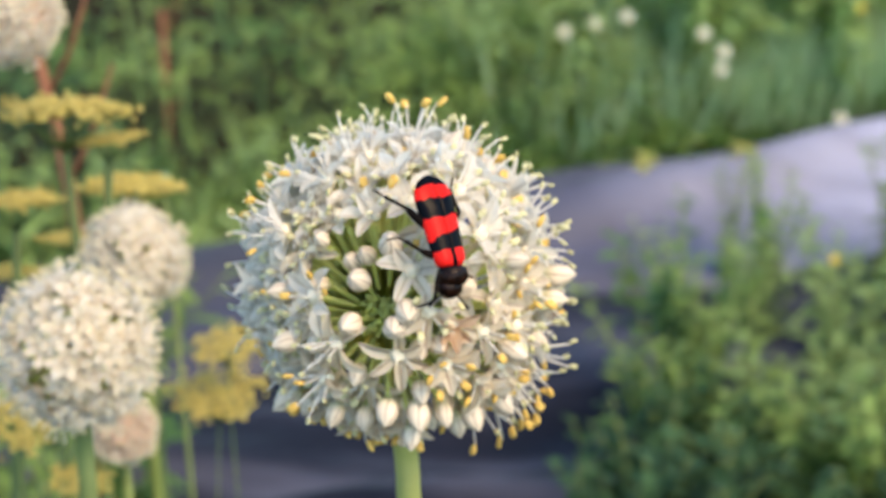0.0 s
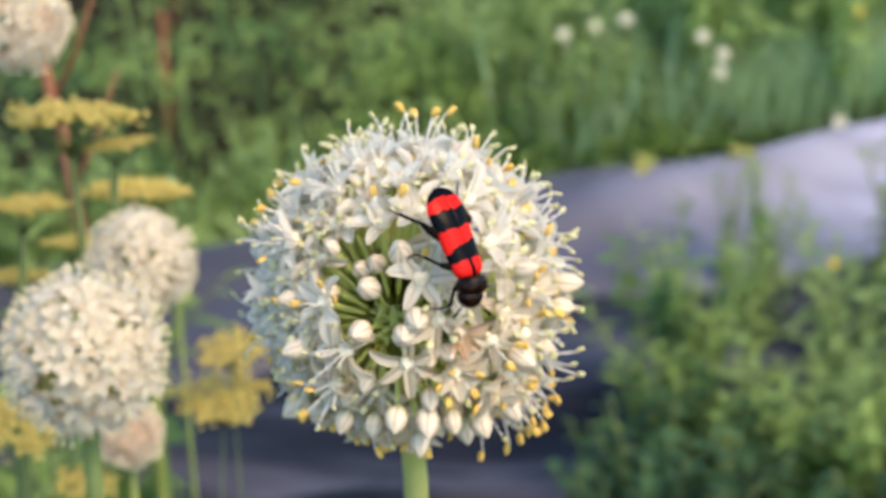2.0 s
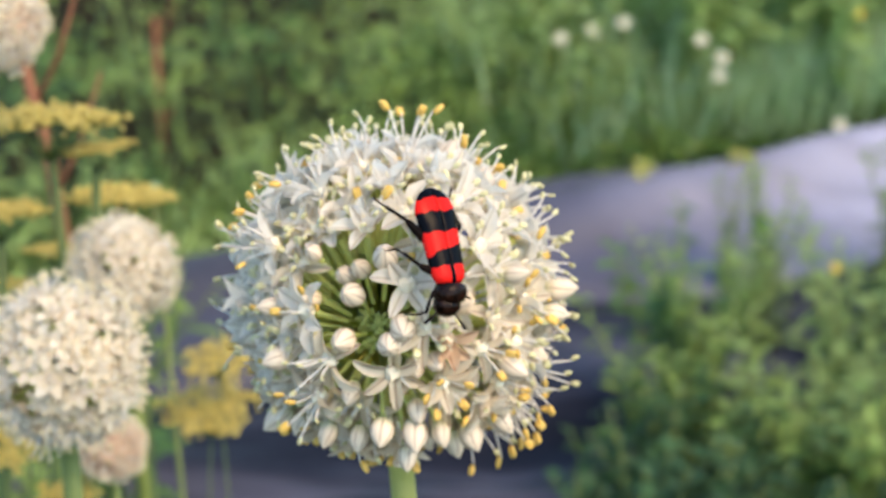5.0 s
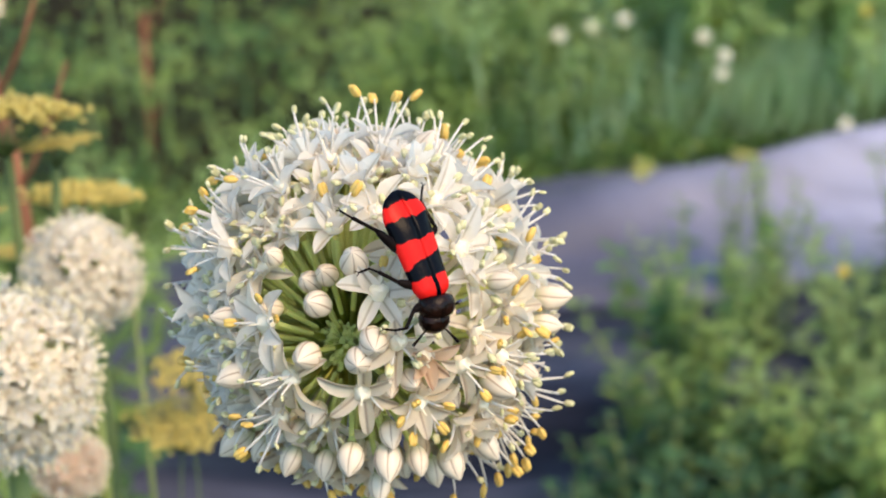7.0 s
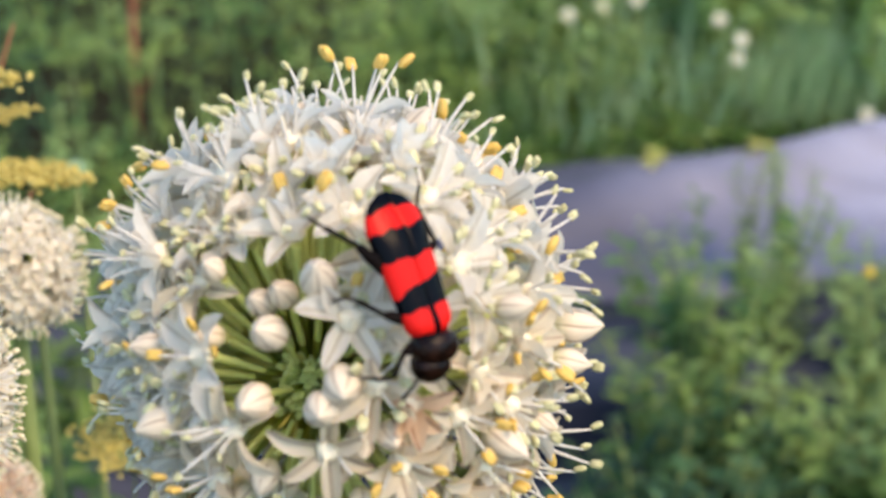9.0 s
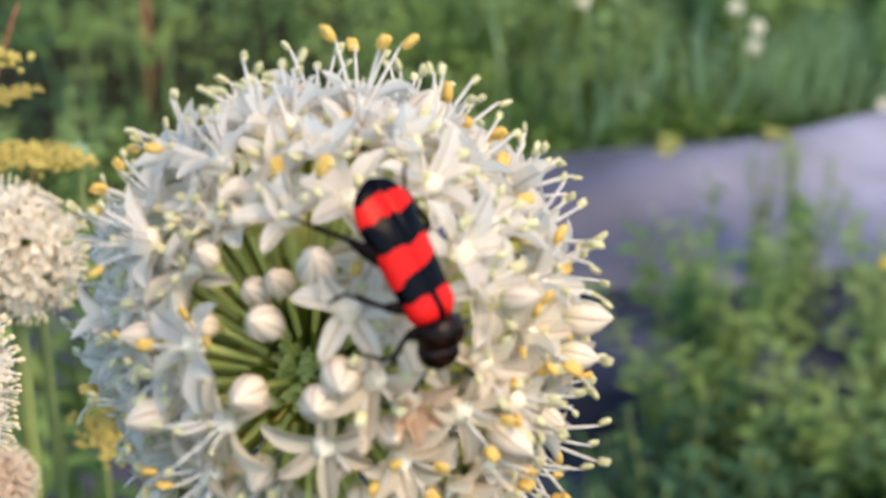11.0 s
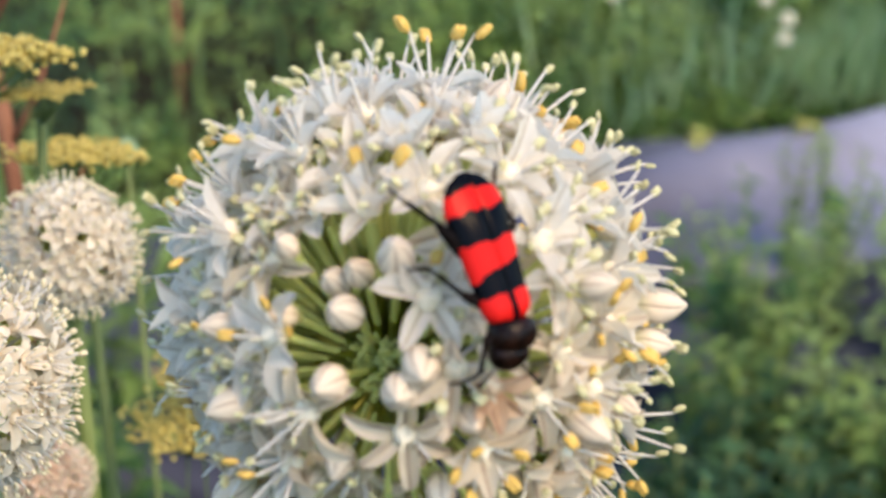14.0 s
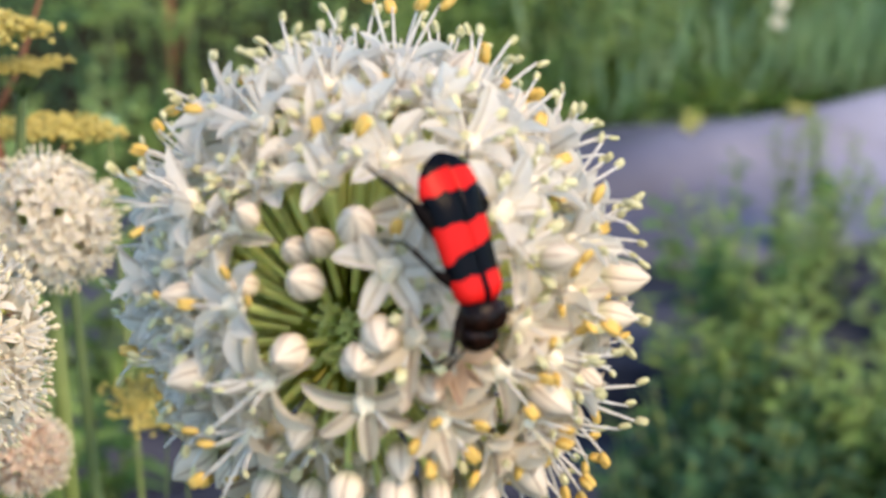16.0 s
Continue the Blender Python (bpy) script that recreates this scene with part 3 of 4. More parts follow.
def onion_flower():
    rng = random.Random(7)
    head = new("onion_flower")
    tagged(head, "white onion flower head on a round green stem", "flower")
    bm = bmesh.new()
    base = FOOT - NEAR * 5.0 * MM + Vector((0.6 * MM, 0, -1.2 * MM))
    tube(bm, [(0.012, 0.004, -0.01), (0.008, 0.003, 0.15), (0.004, 0.001, 0.33), (0.0020, -0.0005, 0.42), base + Vector((0.8 * MM, 0, -0.006)), base, FOOT],
         [3.4 * MM, 2.9 * MM, 2.2 * MM, 1.8 * MM, 1.7 * MM, 2.2 * MM, 2.0 * MM], 20)
    part("stem", bm, M_STEM, head, "smooth round green flower stem")
    bm = bmesh.new()
    egg(bm, 4.2 * MM, 2.7 * MM, Matrix.Translation(FOOT - Vector((0, 0, 2.4 * MM))), 16, 9)
    part("receptacle", bm, M_PEDICEL, head)
    taken = []

    def stalked(p, mesh=PEDICEL):
        """A stalk from the receptacle to p."""
        way = p - FOOT
        placed("pedicel", mesh, head, basis(way, 0, FOOT) @ Matrix.Diagonal((1, 1, way.length, 1)))

    def nudged(way, amount):
        return (way + Vector((rng.uniform(-1, 1), rng.uniform(-1, 1), rng.uniform(-1, 1))) * amount).normalized()

    for kind, a, b, spin, lean_x, lean_y, stamens in OPEN_A + OPEN_B + OPEN_C + OPEN_D:
        back = 0.28 if math.hypot(lean_x, lean_y) > 0.38 else 0.0
        way = way_out(a, b, back)
        taken.append(way)
        p = HEAD + way * rng.uniform(0.0184, 0.0192)
        stalked(p)
        tip = nudged(way + RIGHT * lean_x + UP * lean_y, 0.05)
        floret(head, basis(tip, radians(spin), p), kind, rng, stamens)
    for a, b, far, size, lean_x, lean_y in BUDS_A + BUDS_B:
        way = way_out(a, b)
        taken.append(way)
        tip = nudged(way + RIGHT * lean_x + UP * lean_y, 0.06)
        p = HEAD + way * far * MM - tip * BUD_SIZES[size][0] * 0.5
        stalked(p)
        placed("bud", BUDS[size], head, basis(tip, rng.uniform(0, 6.28), p))
    # long stalks of the far side, seen lengthwise through the bare window
    for i in range(520):
        a = radians(60 + 170 * ((i * 0.618034) % 1.0))
        n = -0.75 + 0.95 * ((i + 0.5) / 520)
        way = (RIGHT * math.cos(a) + UP * math.sin(a)) * math.sqrt(1 - n * n) + NEAR * n
        stalked(HEAD + way * rng.uniform(0.0160, 0.0185), SLIM_PEDICEL)
    # short young stalks round the receptacle, filling the foot of the window
    for i in range(100):
        r, a = 0.62 * math.sqrt((i + 0.5) / 100), i * 2.399963
        way = way_out(-0.26 + r * math.cos(a), 0.06 + r * math.sin(a))
        stalked(FOOT + way * rng.uniform(0.0030, 0.0058), SLIM_PEDICEL)
    # the rest of the ball, evenly spread, with the bare window left open
    window = [(way_out(-0.28, 0.08), 0.30), (way_out(-0.35, 0.28), 0.24), (way_out(-0.16, -0.28), 0.24), (way_out(-0.30, -0.12), 0.28), (way_out(-0.20, -0.45), 0.16), (way_out(0.46, -0.20), 0.12)]
    n = 520
    for i in range(n):
        z = 1 - 2 * (i + 0.5) / n
        a = i * 2.399963
        way = Vector((math.sqrt(1 - z * z) * math.cos(a), math.sqrt(1 - z * z) * math.sin(a), z))
        side = way.dot(NEAR)
        if any(way.angle(w) < r + 0.05 for w, r in window) or way.z < -0.93 or min(way.angle(t) for t in taken) < (0.15 if way.dot(UP) < 0.05 else 0.18):
            continue
        if side < -0.25 and i % 3:
            continue
        low = way.dot(UP) < -0.5
        p = HEAD + way * (rng.uniform(0.0158, 0.0170) if side > 0.15 else rng.uniform(0.0174, 0.0188))
        stalked(p)
        tip = nudged(way, 0.2)
        if low and rng.random() < 0.5 or rng.random() < 0.12:
            placed("bud", rng.choice(BUDS[:3]), head, basis(tip, rng.uniform(0, 6.28), p))
        else:
            floret(head, basis(tip, rng.uniform(0, 6.28), p), rng.choice(["cream", "cup", "droop", "droop"] if low else ["star", "cup", "droop", "star"]) if side > 0.1 else "cream" if low else "star", rng, "short" if side > 0.35 else rng.choice(["pale", "bare", "ripe_short", "bare"]))
    return head


onion_flower()


# ---- beetle ----
def elytron(side):
    """One wing case: long, arched, blunt at the shoulder, rounded at the tip."""
    bm = bmesh.new()
    rows, cols = 22, 9
    grid, inner = [], []
    for i in range(rows + 1):
        s = i / rows
        y = (-6.9 + 13.4 * s) * BM
        if s < 0.28:
            half = 3.05 * math.sqrt(max(0.0, 1 - ((0.28 - s) / 0.282) ** 2)) + 0.05
        else:
            half = 3.05 - 0.62 * ((s - 0.28) / 0.72)
        if s > 0.9:
            half *= 1 - 0.30 * ((s - 0.9) / 0.1) ** 2
        top = 1.55 * min(1.0, (s / 0.35) ** 0.6 if s > 0 else 0.0) * (1 - 0.30 * max(0, (s - 0.93) / 0.07) ** 2)
        row, low = [], []
        for k in range(cols + 1):
            a = k / cols
            x = half * math.sin(a * math.pi / 2) + 0.03
            z = (0.55 + top * math.cos(a * math.pi / 2) ** 0.85) - 0.05 * math.exp(-(a / 0.06) ** 2)
            z += 0.13 * math.exp(-((s - 0.93) / 0.05) ** 2 - ((a - 0.55) / 0.22) ** 2)
            row.append(bm.verts.new((side * x * BM, y, z * BM)))
            low.append(bm.verts.new((side * max(x - 0.12, 0.03) * BM, y, (z - 0.14) * BM)))
        grid.append(row)
        inner.append(low)
    for a, b in ((grid, 1), (inner, -1)):
        for i in range(rows):
            for k in range(cols):
                bm.faces.new((a[i][k], a[i][k + 1], a[i + 1][k + 1], a[i + 1][k]))
    for i in range(rows):
        for k in (0, cols):
            bm.faces.new((grid[i][k], grid[i + 1][k], inner[i + 1][k], inner[i][k]))
    for i in (0, rows):
        for k in range(cols):
            bm.faces.new((grid[i][k], grid[i][k + 1], inner[i][k + 1], inner[i][k]))
    return bm


def leg(parent, side, joints, thick):
    """Femur, shin and jointed foot from the hip outwards; joints in mm, beetle's own space."""
    hip = Vector(joints[0]) * BM
    root = bmesh.new()
    egg(root, 1.1 * BM, 0.5 * BM * thick, Matrix.Translation((0, 0, -0.5 * BM)), 8, 5)
    ob = part("leg", root, M_LEG, parent)
    ob.location = (side * hip.x, hip.y, hip.z)
    pts = [Vector((side * p[0], p[1], p[2])) * BM - Vector(ob.location) for p in joints]
    bm = bmesh.new()
    a, b = pts[0], pts[1]
    tube(bm, [a, a.lerp(b, 0.25), a.lerp(b, 0.6), a.lerp(b, 0.9), b], [0.36 * BM * thick, 0.58 * BM * thick, 0.55 * BM * thick, 0.40 * BM * thick, 0.28 * BM], 8)
    part("femur", bm, M_LEG, ob)
    bm = bmesh.new()
    a, b = pts[1], pts[2]
    tube(bm, [a, a.lerp(b, 0.3), a.lerp(b, 0.9), b], [0.25 * BM, 0.23 * BM, 0.26 * BM, 0.28 * BM], 7)
    part("shin", bm, M_LEG, ob)
    foot = [pts[2], *pts[3:]]
    bm = bmesh.new()
    line, widths = [], []
    for p, q in zip(foot, foot[1:]):
        for j in range(6):
            line.append(p.lerp(q, j / 6))
            widths.append((0.11 if j % 2 else 0.19) * BM)
    tube(bm, line + [foot[-1]], widths + [0.08 * BM], 6)
    end, way = foot[-1], (foot[-1] - foot[-2]).normalized()
    for sgn in (-1, 1):
        cross = way.cross(Vector((0, 0, 1))).normalized() * 0.25 * BM * sgn
        claw = bmesh.new()
        tube(claw, [end - way * 0.1 * BM, end + way * 0.25 * BM + cross, end + way * 0.3 * BM + cross * 1.1 - Vector((0, 0, 0.25 * BM))], [0.08 * BM, 0.06 * BM, 0.02 * BM], 5)
        part("claw", claw, M_LEG, ob)
    part("foot", bm, M_LEG, ob)
    return ob


def turned(degrees):
    """A turn of the foreparts about the neck."""
    neck = Vector((0, 6.4 * BM, 0))
    return Matrix.Translation(neck) @ Matrix.Rotation(radians(degrees), 4, "Z") @ Matrix.Translation(-neck)


def build_beetle():
    body = new("beetle")
    tagged(body, "red and black banded beetle clinging to the onion flower", "beetle")
    for side in (1, -1):
        part("wing_case", elytron(side), M_SHELL, body, "scarlet wing case with black cross bands")
    bm = bmesh.new()
    lathe(bm, [(0.2 * BM, -6.4 * BM), (1.5 * BM, -5.2 * BM), (2.2 * BM, -3.0 * BM), (2.35 * BM, 0.5 * BM), (2.25 * BM, 4.0 * BM), (1.9 * BM, 6.2 * BM), (1.2 * BM, 7.2 * BM)], 16,
          Matrix.Translation((0, 0, 0.5 * BM)) @ Matrix.Rotation(radians(-90), 4, "X") @ Matrix.Diagonal((1, 0.55, 1, 1)))
    part("abdomen", bm, M_BLACK, body)
    bm = bmesh.new()
    lathe(bm, [(1.4 * BM, 0), (2.1 * BM, 0.25 * BM), (2.4 * BM, 1.0 * BM), (2.35 * BM, 1.8 * BM), (1.95 * BM, 2.5 * BM), (1.3 * BM, 2.8 * BM)], 20,
          turned(-8) @ Matrix.Translation((0, 6.3 * BM, 0.95 * BM)) @ Matrix.Rotation(radians(-102), 4, "X") @ Matrix.Diagonal((1, 0.82, 1, 1)))
    part("thorax_shield", bm, M_BLACK, body, "glossy black thorax shield")
    bm = bmesh.new()
    lathe(bm, [(1.3 * BM, 0), (1.85 * BM, 0.4 * BM), (2.05 * BM, 1.0 * BM), (1.75 * BM, 1.9 * BM), (1.15 * BM, 2.5 * BM), (0.55 * BM, 2.75 * BM)], 18,
          turned(-14) @ Matrix.Translation((0, 8.3 * BM, 0.55 * BM)) @ Matrix.Rotation(radians(-128), 4, "X") @ Matrix.Diagonal((1, 0.8, 1, 1)))
    skull = part("head", bm, M_BLACK, body)
    for side in (1, -1):
        bm = bmesh.new()
        egg(bm, 0.9 * BM, 0.42 * BM, turned(-14) @ Matrix.Translation((side * 1.4 * BM, 9.5 * BM, -0.1 * BM)), 10, 6)
        part("eye", bm, M_BLACK, skull)
        bm = bmesh.new()
        a, b, c = (turned(-14) @ (Vector(p) * BM) / BM for p in ((side * 1.0, 10.0, -0.1), (side * 2.1, 11.0, -0.2), (side * 3.2, 12.0, -0.5)))
        line = [a.lerp(b, j / 8) * BM for j in range(8)] + [b.lerp(c, j / 8) * BM for j in range(9)]
        tube(bm, line, [(0.08 + 0.009 * j) * (0.75 if j % 2 else 1.2) * BM for j in range(17)], 6)
        part("antenna", bm, M_LEG, skull)
    legs = {}
    legs["hind_r"] = leg(body, 1, [(1.6, 0.6, 0.1), (4.1, -3.4, 0.9), (6.1, -6.1, 0.4), (6.7, -7.0, 0.2), (7.0, -7.6, 0.0)], 1.15)
    legs["mid_r"] = leg(body, 1, [(1.6, 4.6, 0.1), (3.8, 2.9, 0.7), (5.3, 0.6, 0.5), (6.1, -0.4, 0.4), (7.5, -0.7, 0.1)], 1.0)
    legs["front_r"] = leg(body, 1, [(1.2, 6.9, 0.1), (3.5, 7.1, 0.7), (5.1, 8.7, 0.3), (6.6, 8.4, 0.2), (8.0, 7.7, 0.0)], 1.0)
    legs["hind_l"] = leg(body, -1, [(1.3, -0.2, 0.1), (3.9, -1.0, 0.3), (3.2, -4.6, 0.1), (3.9, -5.8, 0.0), (4.5, -6.5, -0.2)], 1.0)
    legs["mid_l"] = leg(body, -1, [(1.6, 3.6, 0.1), (3.1, 3.0, -0.1), (3.5, 1.2, -0.8), (3.8, 0.3, -1.0), (3.9, -0.2, -1.2)], 0.95)
    legs["front_l"] = leg(body, -1, [(1.3, 6.8, 0.1), (2.5, 7.6, 0.0), (3.0, 8.1, -0.5), (3.4, 8.4, -0.7), (3.9, 8.5, -0.9)], 0.95)
    return body, legs


beetle, beetle_legs = build_beetle()


def beetle_pose(u, v, degrees, lift=0.0250):
    """Where the beetle clings: u, v as on the head; degrees: the way it heads, clockwise from the right."""
    p = on_head(u, v, lift)
    out = (p.normalized() + NEAR * 0.1 + RIGHT * 0.42).normalized()
    a = radians(degrees)
    x, y = math.cos(a), -math.sin(a)
    k = -(x * out.dot(RIGHT) + y * out.dot(UP)) / out.dot(NEAR)
    ahead = (RIGHT * x + UP * y + NEAR * k).normalized()
    slope = radians(-2)
    ahead, out = ahead * math.cos(slope) + out * math.sin(slope), out * math.cos(slope) - ahead * math.sin(slope)
    side = ahead.cross(out).normalized()
    m = Matrix((side, ahead, out)).transposed().to_4x4()
    m.translation = HEAD + p
    return m


# ---- onion flowers further off ----
def far_floret_mesh(name, mat, rng):
    bm = bmesh.new()
    egg(bm, 2.0 * MM, 1.0 * MM, Matrix.Identity(4), 7, 4, 1)
    for k in range(6):
        m = Matrix.Rotation(k * math.tau / 6 + rng.uniform(-0.15, 0.15), 4, "Z") @ Matrix.Rotation(radians(rng.uniform(-12, 12)), 4, "X")
        y, z, last = 0.3 * MM, 0.0, None
        for i in range(5):
            s = i / 4
            half = 1.0 * MM * (0.5 + 0.5 * math.sin(math.pi * (0.15 + 0.75 * s))) * (1 if i < 4 else 0.25)
            row = [bm.verts.new(m @ Vector((x * half, y, z + abs(x) * half * 0.4))) for x in (-1, 0, 1)]
            if last:
                for a in (0, 1):
                    bm.faces.new((last[a], last[a + 1], row[a + 1], row[a]))
            last = row
            lean = radians(30 + 60 * s)
            y += math.sin(lean) * 1.15 * MM
            z += math.cos(lean) * 1.15 * MM
        a = (k + 0.5) * math.tau / 6
        tip = Vector((math.cos(a) * 1.7, math.sin(a) * 1.7, 4.8)) * MM
        tube(bm, [(0, 0, 0.5 * MM), tip], [0.15 * MM, 0.1 * MM], 5, 2)
        egg(bm, 1.0 * MM, 0.3 * MM, Matrix.Translation(tip - Vector((0, 0, 0.4 * MM))), 5, 4, 3)
    return mesh_of(name, bm, mat, M_FAR_TEPAL, M_FILAMENT, M_FAR_ANTHER)


_rng = random.Random(3)
FAR_FLORETS = [far_floret_mesh("floret", M_FAR_TEPAL, _rng) for _ in range(3)]
PEACH_FLORETS = [far_floret_mesh("floret", M_PEACH_TEPAL, _rng) for _ in range(3)]


def far_onion(center, radius, florets, label, seed, n=110, size=0.75, foot=(0.0, 0.0), stem=2.2):
    rng = random.Random(seed)
    c = Vector(center)
    head = tagged(new("onion_flower"), label, "flower", "background onion flowers")
    bm = bmesh.new()
    fx, fy = c.x + foot[0], c.y + foot[1]
    tube(bm, [(fx, fy, -0.01), (c.x + foot[0] * 0.55, c.y + foot[1] * 0.55, c.z * 0.5), (c.x + foot[0] * 0.2, c.y + foot[1] * 0.2, c.z * 0.82), (c.x, c.y, c.z)],
         [stem * 1.4 * MM, stem * 1.2 * MM, stem * MM, stem * MM], 12)
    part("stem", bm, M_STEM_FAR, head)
    base = radius - 4.2 * MM * size
    for i in range(n):
        z = 1 - 2 * (i + 0.5) / n
        a = i * 2.399963 + rng.uniform(-0.1, 0.1)
        way = Vector((math.sqrt(1 - z * z) * math.cos(a), math.sqrt(1 - z * z) * math.sin(a), z))
        if way.z < -0.9:
            continue
        b = base * rng.uniform(0.9, 1.03)
        placed("pedicel", PEDICEL, head, basis(way, 0, c) @ Matrix.Diagonal((1, 1, b, 1)))
        tip = (way + Vector((rng.uniform(-1, 1), rng.uniform(-1, 1), rng.uniform(-1, 1))) * 0.22).normalized()
        placed("floret", rng.choice(florets), head, basis(tip, rng.uniform(0, 6.28), c + way * b) @ Matrix.Scale(size * rng.uniform(0.85, 1.1), 4))
    return head


far_onion((-0.0572, 0.0750, 0.4010), 0.0149, FAR_FLORETS, "round white onion flower head in full bloom", 11, 104, 0.98, (0.006, 0.0), 1.7)
far_onion((-0.0548, 0.1400, 0.3887), 0.0110, FAR_FLORETS, "smaller pale onion flower head", 12, 84, 0.84, (0.010, 0.01), 1.3)
far_onion((-0.0759, 0.1400, 0.4400), 0.0100, FAR_FLORETS * 2 + PEACH_FLORETS, "peach-tinted white onion flower head", 13, 140, 0.70, (-0.16, 0.03), 1.3)
far_onion((-0.0572, 0.1250, 0.3573), 0.0070, PEACH_FLORETS, "small faded peach onion flower head", 14, 110, 0.56, (0.004, 0.02), 1.1)


# ---- dill ----
def dill_umbel_mesh(radius, seed):
    rng = random.Random(seed)
    bm = bmesh.new()
    for i in range(16):
        a, r = i * 2.399963, radius * math.sqrt((i + 0.4) / 16)
        top = Vector((r * math.cos(a), r * math.sin(a), radius * (0.05 - 0.06 * (r / radius) ** 2) + rng.uniform(-1, 1) * 0.6 * MM))
        tube(bm, [(0, 0, -radius * 0.75), top], [0.35 * MM, 0.25 * MM], 4, 1)
        for _ in range(30):
            p = top + Vector((rng.gauss(0, 1), rng.gauss(0, 1), rng.gauss(0, 0.35))) * radius * 0.17
            egg(bm, 1.5 * MM, 0.95 * MM, Matrix.Translation(p) @ Matrix.Rotation(rng.uniform(0, 1.2), 4, "X"), 5, 3, 0)
    return mesh_of("umbel", bm, M_DILL, M_DILL_STALK)


DILL_UMBELS = [dill_umbel_mesh(0.0165, 1), dill_umbel_mesh(0.0165, 2)]


def dill(at, width, lean, seed, tilt=-14, thick=1.0):
    rng = random.Random(seed)
    p = Vector(at)
    ob = tagged(new("dill_plant"), "dill stalk with a flat yellow flower umbel", "dill", "dill plants")
    bm = bmesh.new()
    tube(bm, [(p.x + lean, p.y + 0.03, -0.01), (p.x + lean * 0.4, p.y + 0.01, p.z * 0.55), (p.x, p.y, p.z - width * 0.36)], [2.2 * MM * thick, 1.6 * MM * thick, 0.9 * MM * thick], 8)
    part("stalk", bm, M_DILL_STALK, ob)
    s = width / 0.033
    placed("umbel", DILL_UMBELS[seed % 2], ob, Matrix.Translation(p) @ Matrix.Rotation(radians(tilt), 4, "X") @ Matrix.Rotation(radians(rng.uniform(-6, 6)), 4, "Y") @ Matrix.Rotation(rng.uniform(0, 6), 4, "Z") @ Matrix.Scale(s, 4))
    return ob


DILLS = [(-0.0714, 0.1661, 0.4098, 0.0232), (-0.0632, 0.1703, 0.4015, 0.0129), (-0.0804, 0.1524, 0.3954, 0.0160), (-0.0611, 0.1909, 0.3816, 0.0198), (-0.0810, 0.2177, 0.3568, 0.0119), (-0.0879, 0.1833, 0.3644, 0.0124)]
LOW_DILLS = [(-0.0420, 0.1900, 0.3427, 0.0140), (-0.0444, 0.1900, 0.3298, 0.0190), (-0.0788, 0.1300, 0.3571, 0.0180), (-0.0649, 0.1200, 0.3490, 0.0120), (-0.0768, 0.1400, 0.3654, 0.0120)]
for _i, (_x, _y, _z, _w) in enumerate(DILLS):
    dill((_x, _y, _z), _w, -0.03 if _i % 3 else 0.015, 30 + _i)
for _i, (_x, _y, _z, _w) in enumerate(LOW_DILLS):
    dill((_x, _y, _z), _w, -0.02 if _i % 2 else 0.01, 50 + _i, 8, 0.22)


def dry_stalk(points, radius):
    ob = tagged(new("dry_stalk"), "upright rust-brown dry plant stalk", "plant stalk", "dry stalks")
    bm = bmesh.new()
    tube(bm, points, [radius * (1.15 - 0.35 * i / (len(points) - 1)) for i in range(len(points))], 9)
    part("stalk", bm, M_RUST, ob)
    for a, b in zip(points, points[1:]):
        bm = bmesh.new()
        q = Vector(a).lerp(Vector(b), 0.6)
        tube(bm, [q, q + Vector((0.006, 0.002, 0.012)), q + Vector((0.012, 0.003, 0.03))], [radius * 0.45, radius * 0.35, radius * 0.15], 6)
        part("twig", bm, M_RUST, ob)


dry_stalk([(-0.070, 0.225, -0.01), (-0.075, 0.228, 0.15), (-0.0781, 0.2285, 0.3068), (-0.0813, 0.2381, 0.3458), (-0.0857, 0.2483, 0.3682), (-0.0909, 0.2560, 0.3855), (-0.0934, 0.2605, 0.3932)], 1.9 * MM)
dry_stalk([(-0.158, 1.085, -0.01), (-0.159, 1.09, 0.06), (-0.160, 1.100, 0.10)], 1.9 * MM)


# ---- weeds ----
def leaf_into(bm, m, length, width, fold=0.35, droop=0.5, mat=0):
    """A pointed leaf with a folded midrib that bends down towards its tip."""
    last = None
    for i in range(5):
        s = i / 4
        half = width / 2 * (0.15, 0.85, 1.0, 0.66, 0.05)[i]
        y, z = length * s, -droop * length * s * s * 0.5
        row = [bm.verts.new(m @ Vector((x * half, y, z + abs(x) * half * fold))) for x in (-1, 0, 1)]
        if last:
            for a in (0, 1):
                bm.faces.new((last[a], last[a + 1], row[a + 1], row[a])).material_index = mat
        last = row


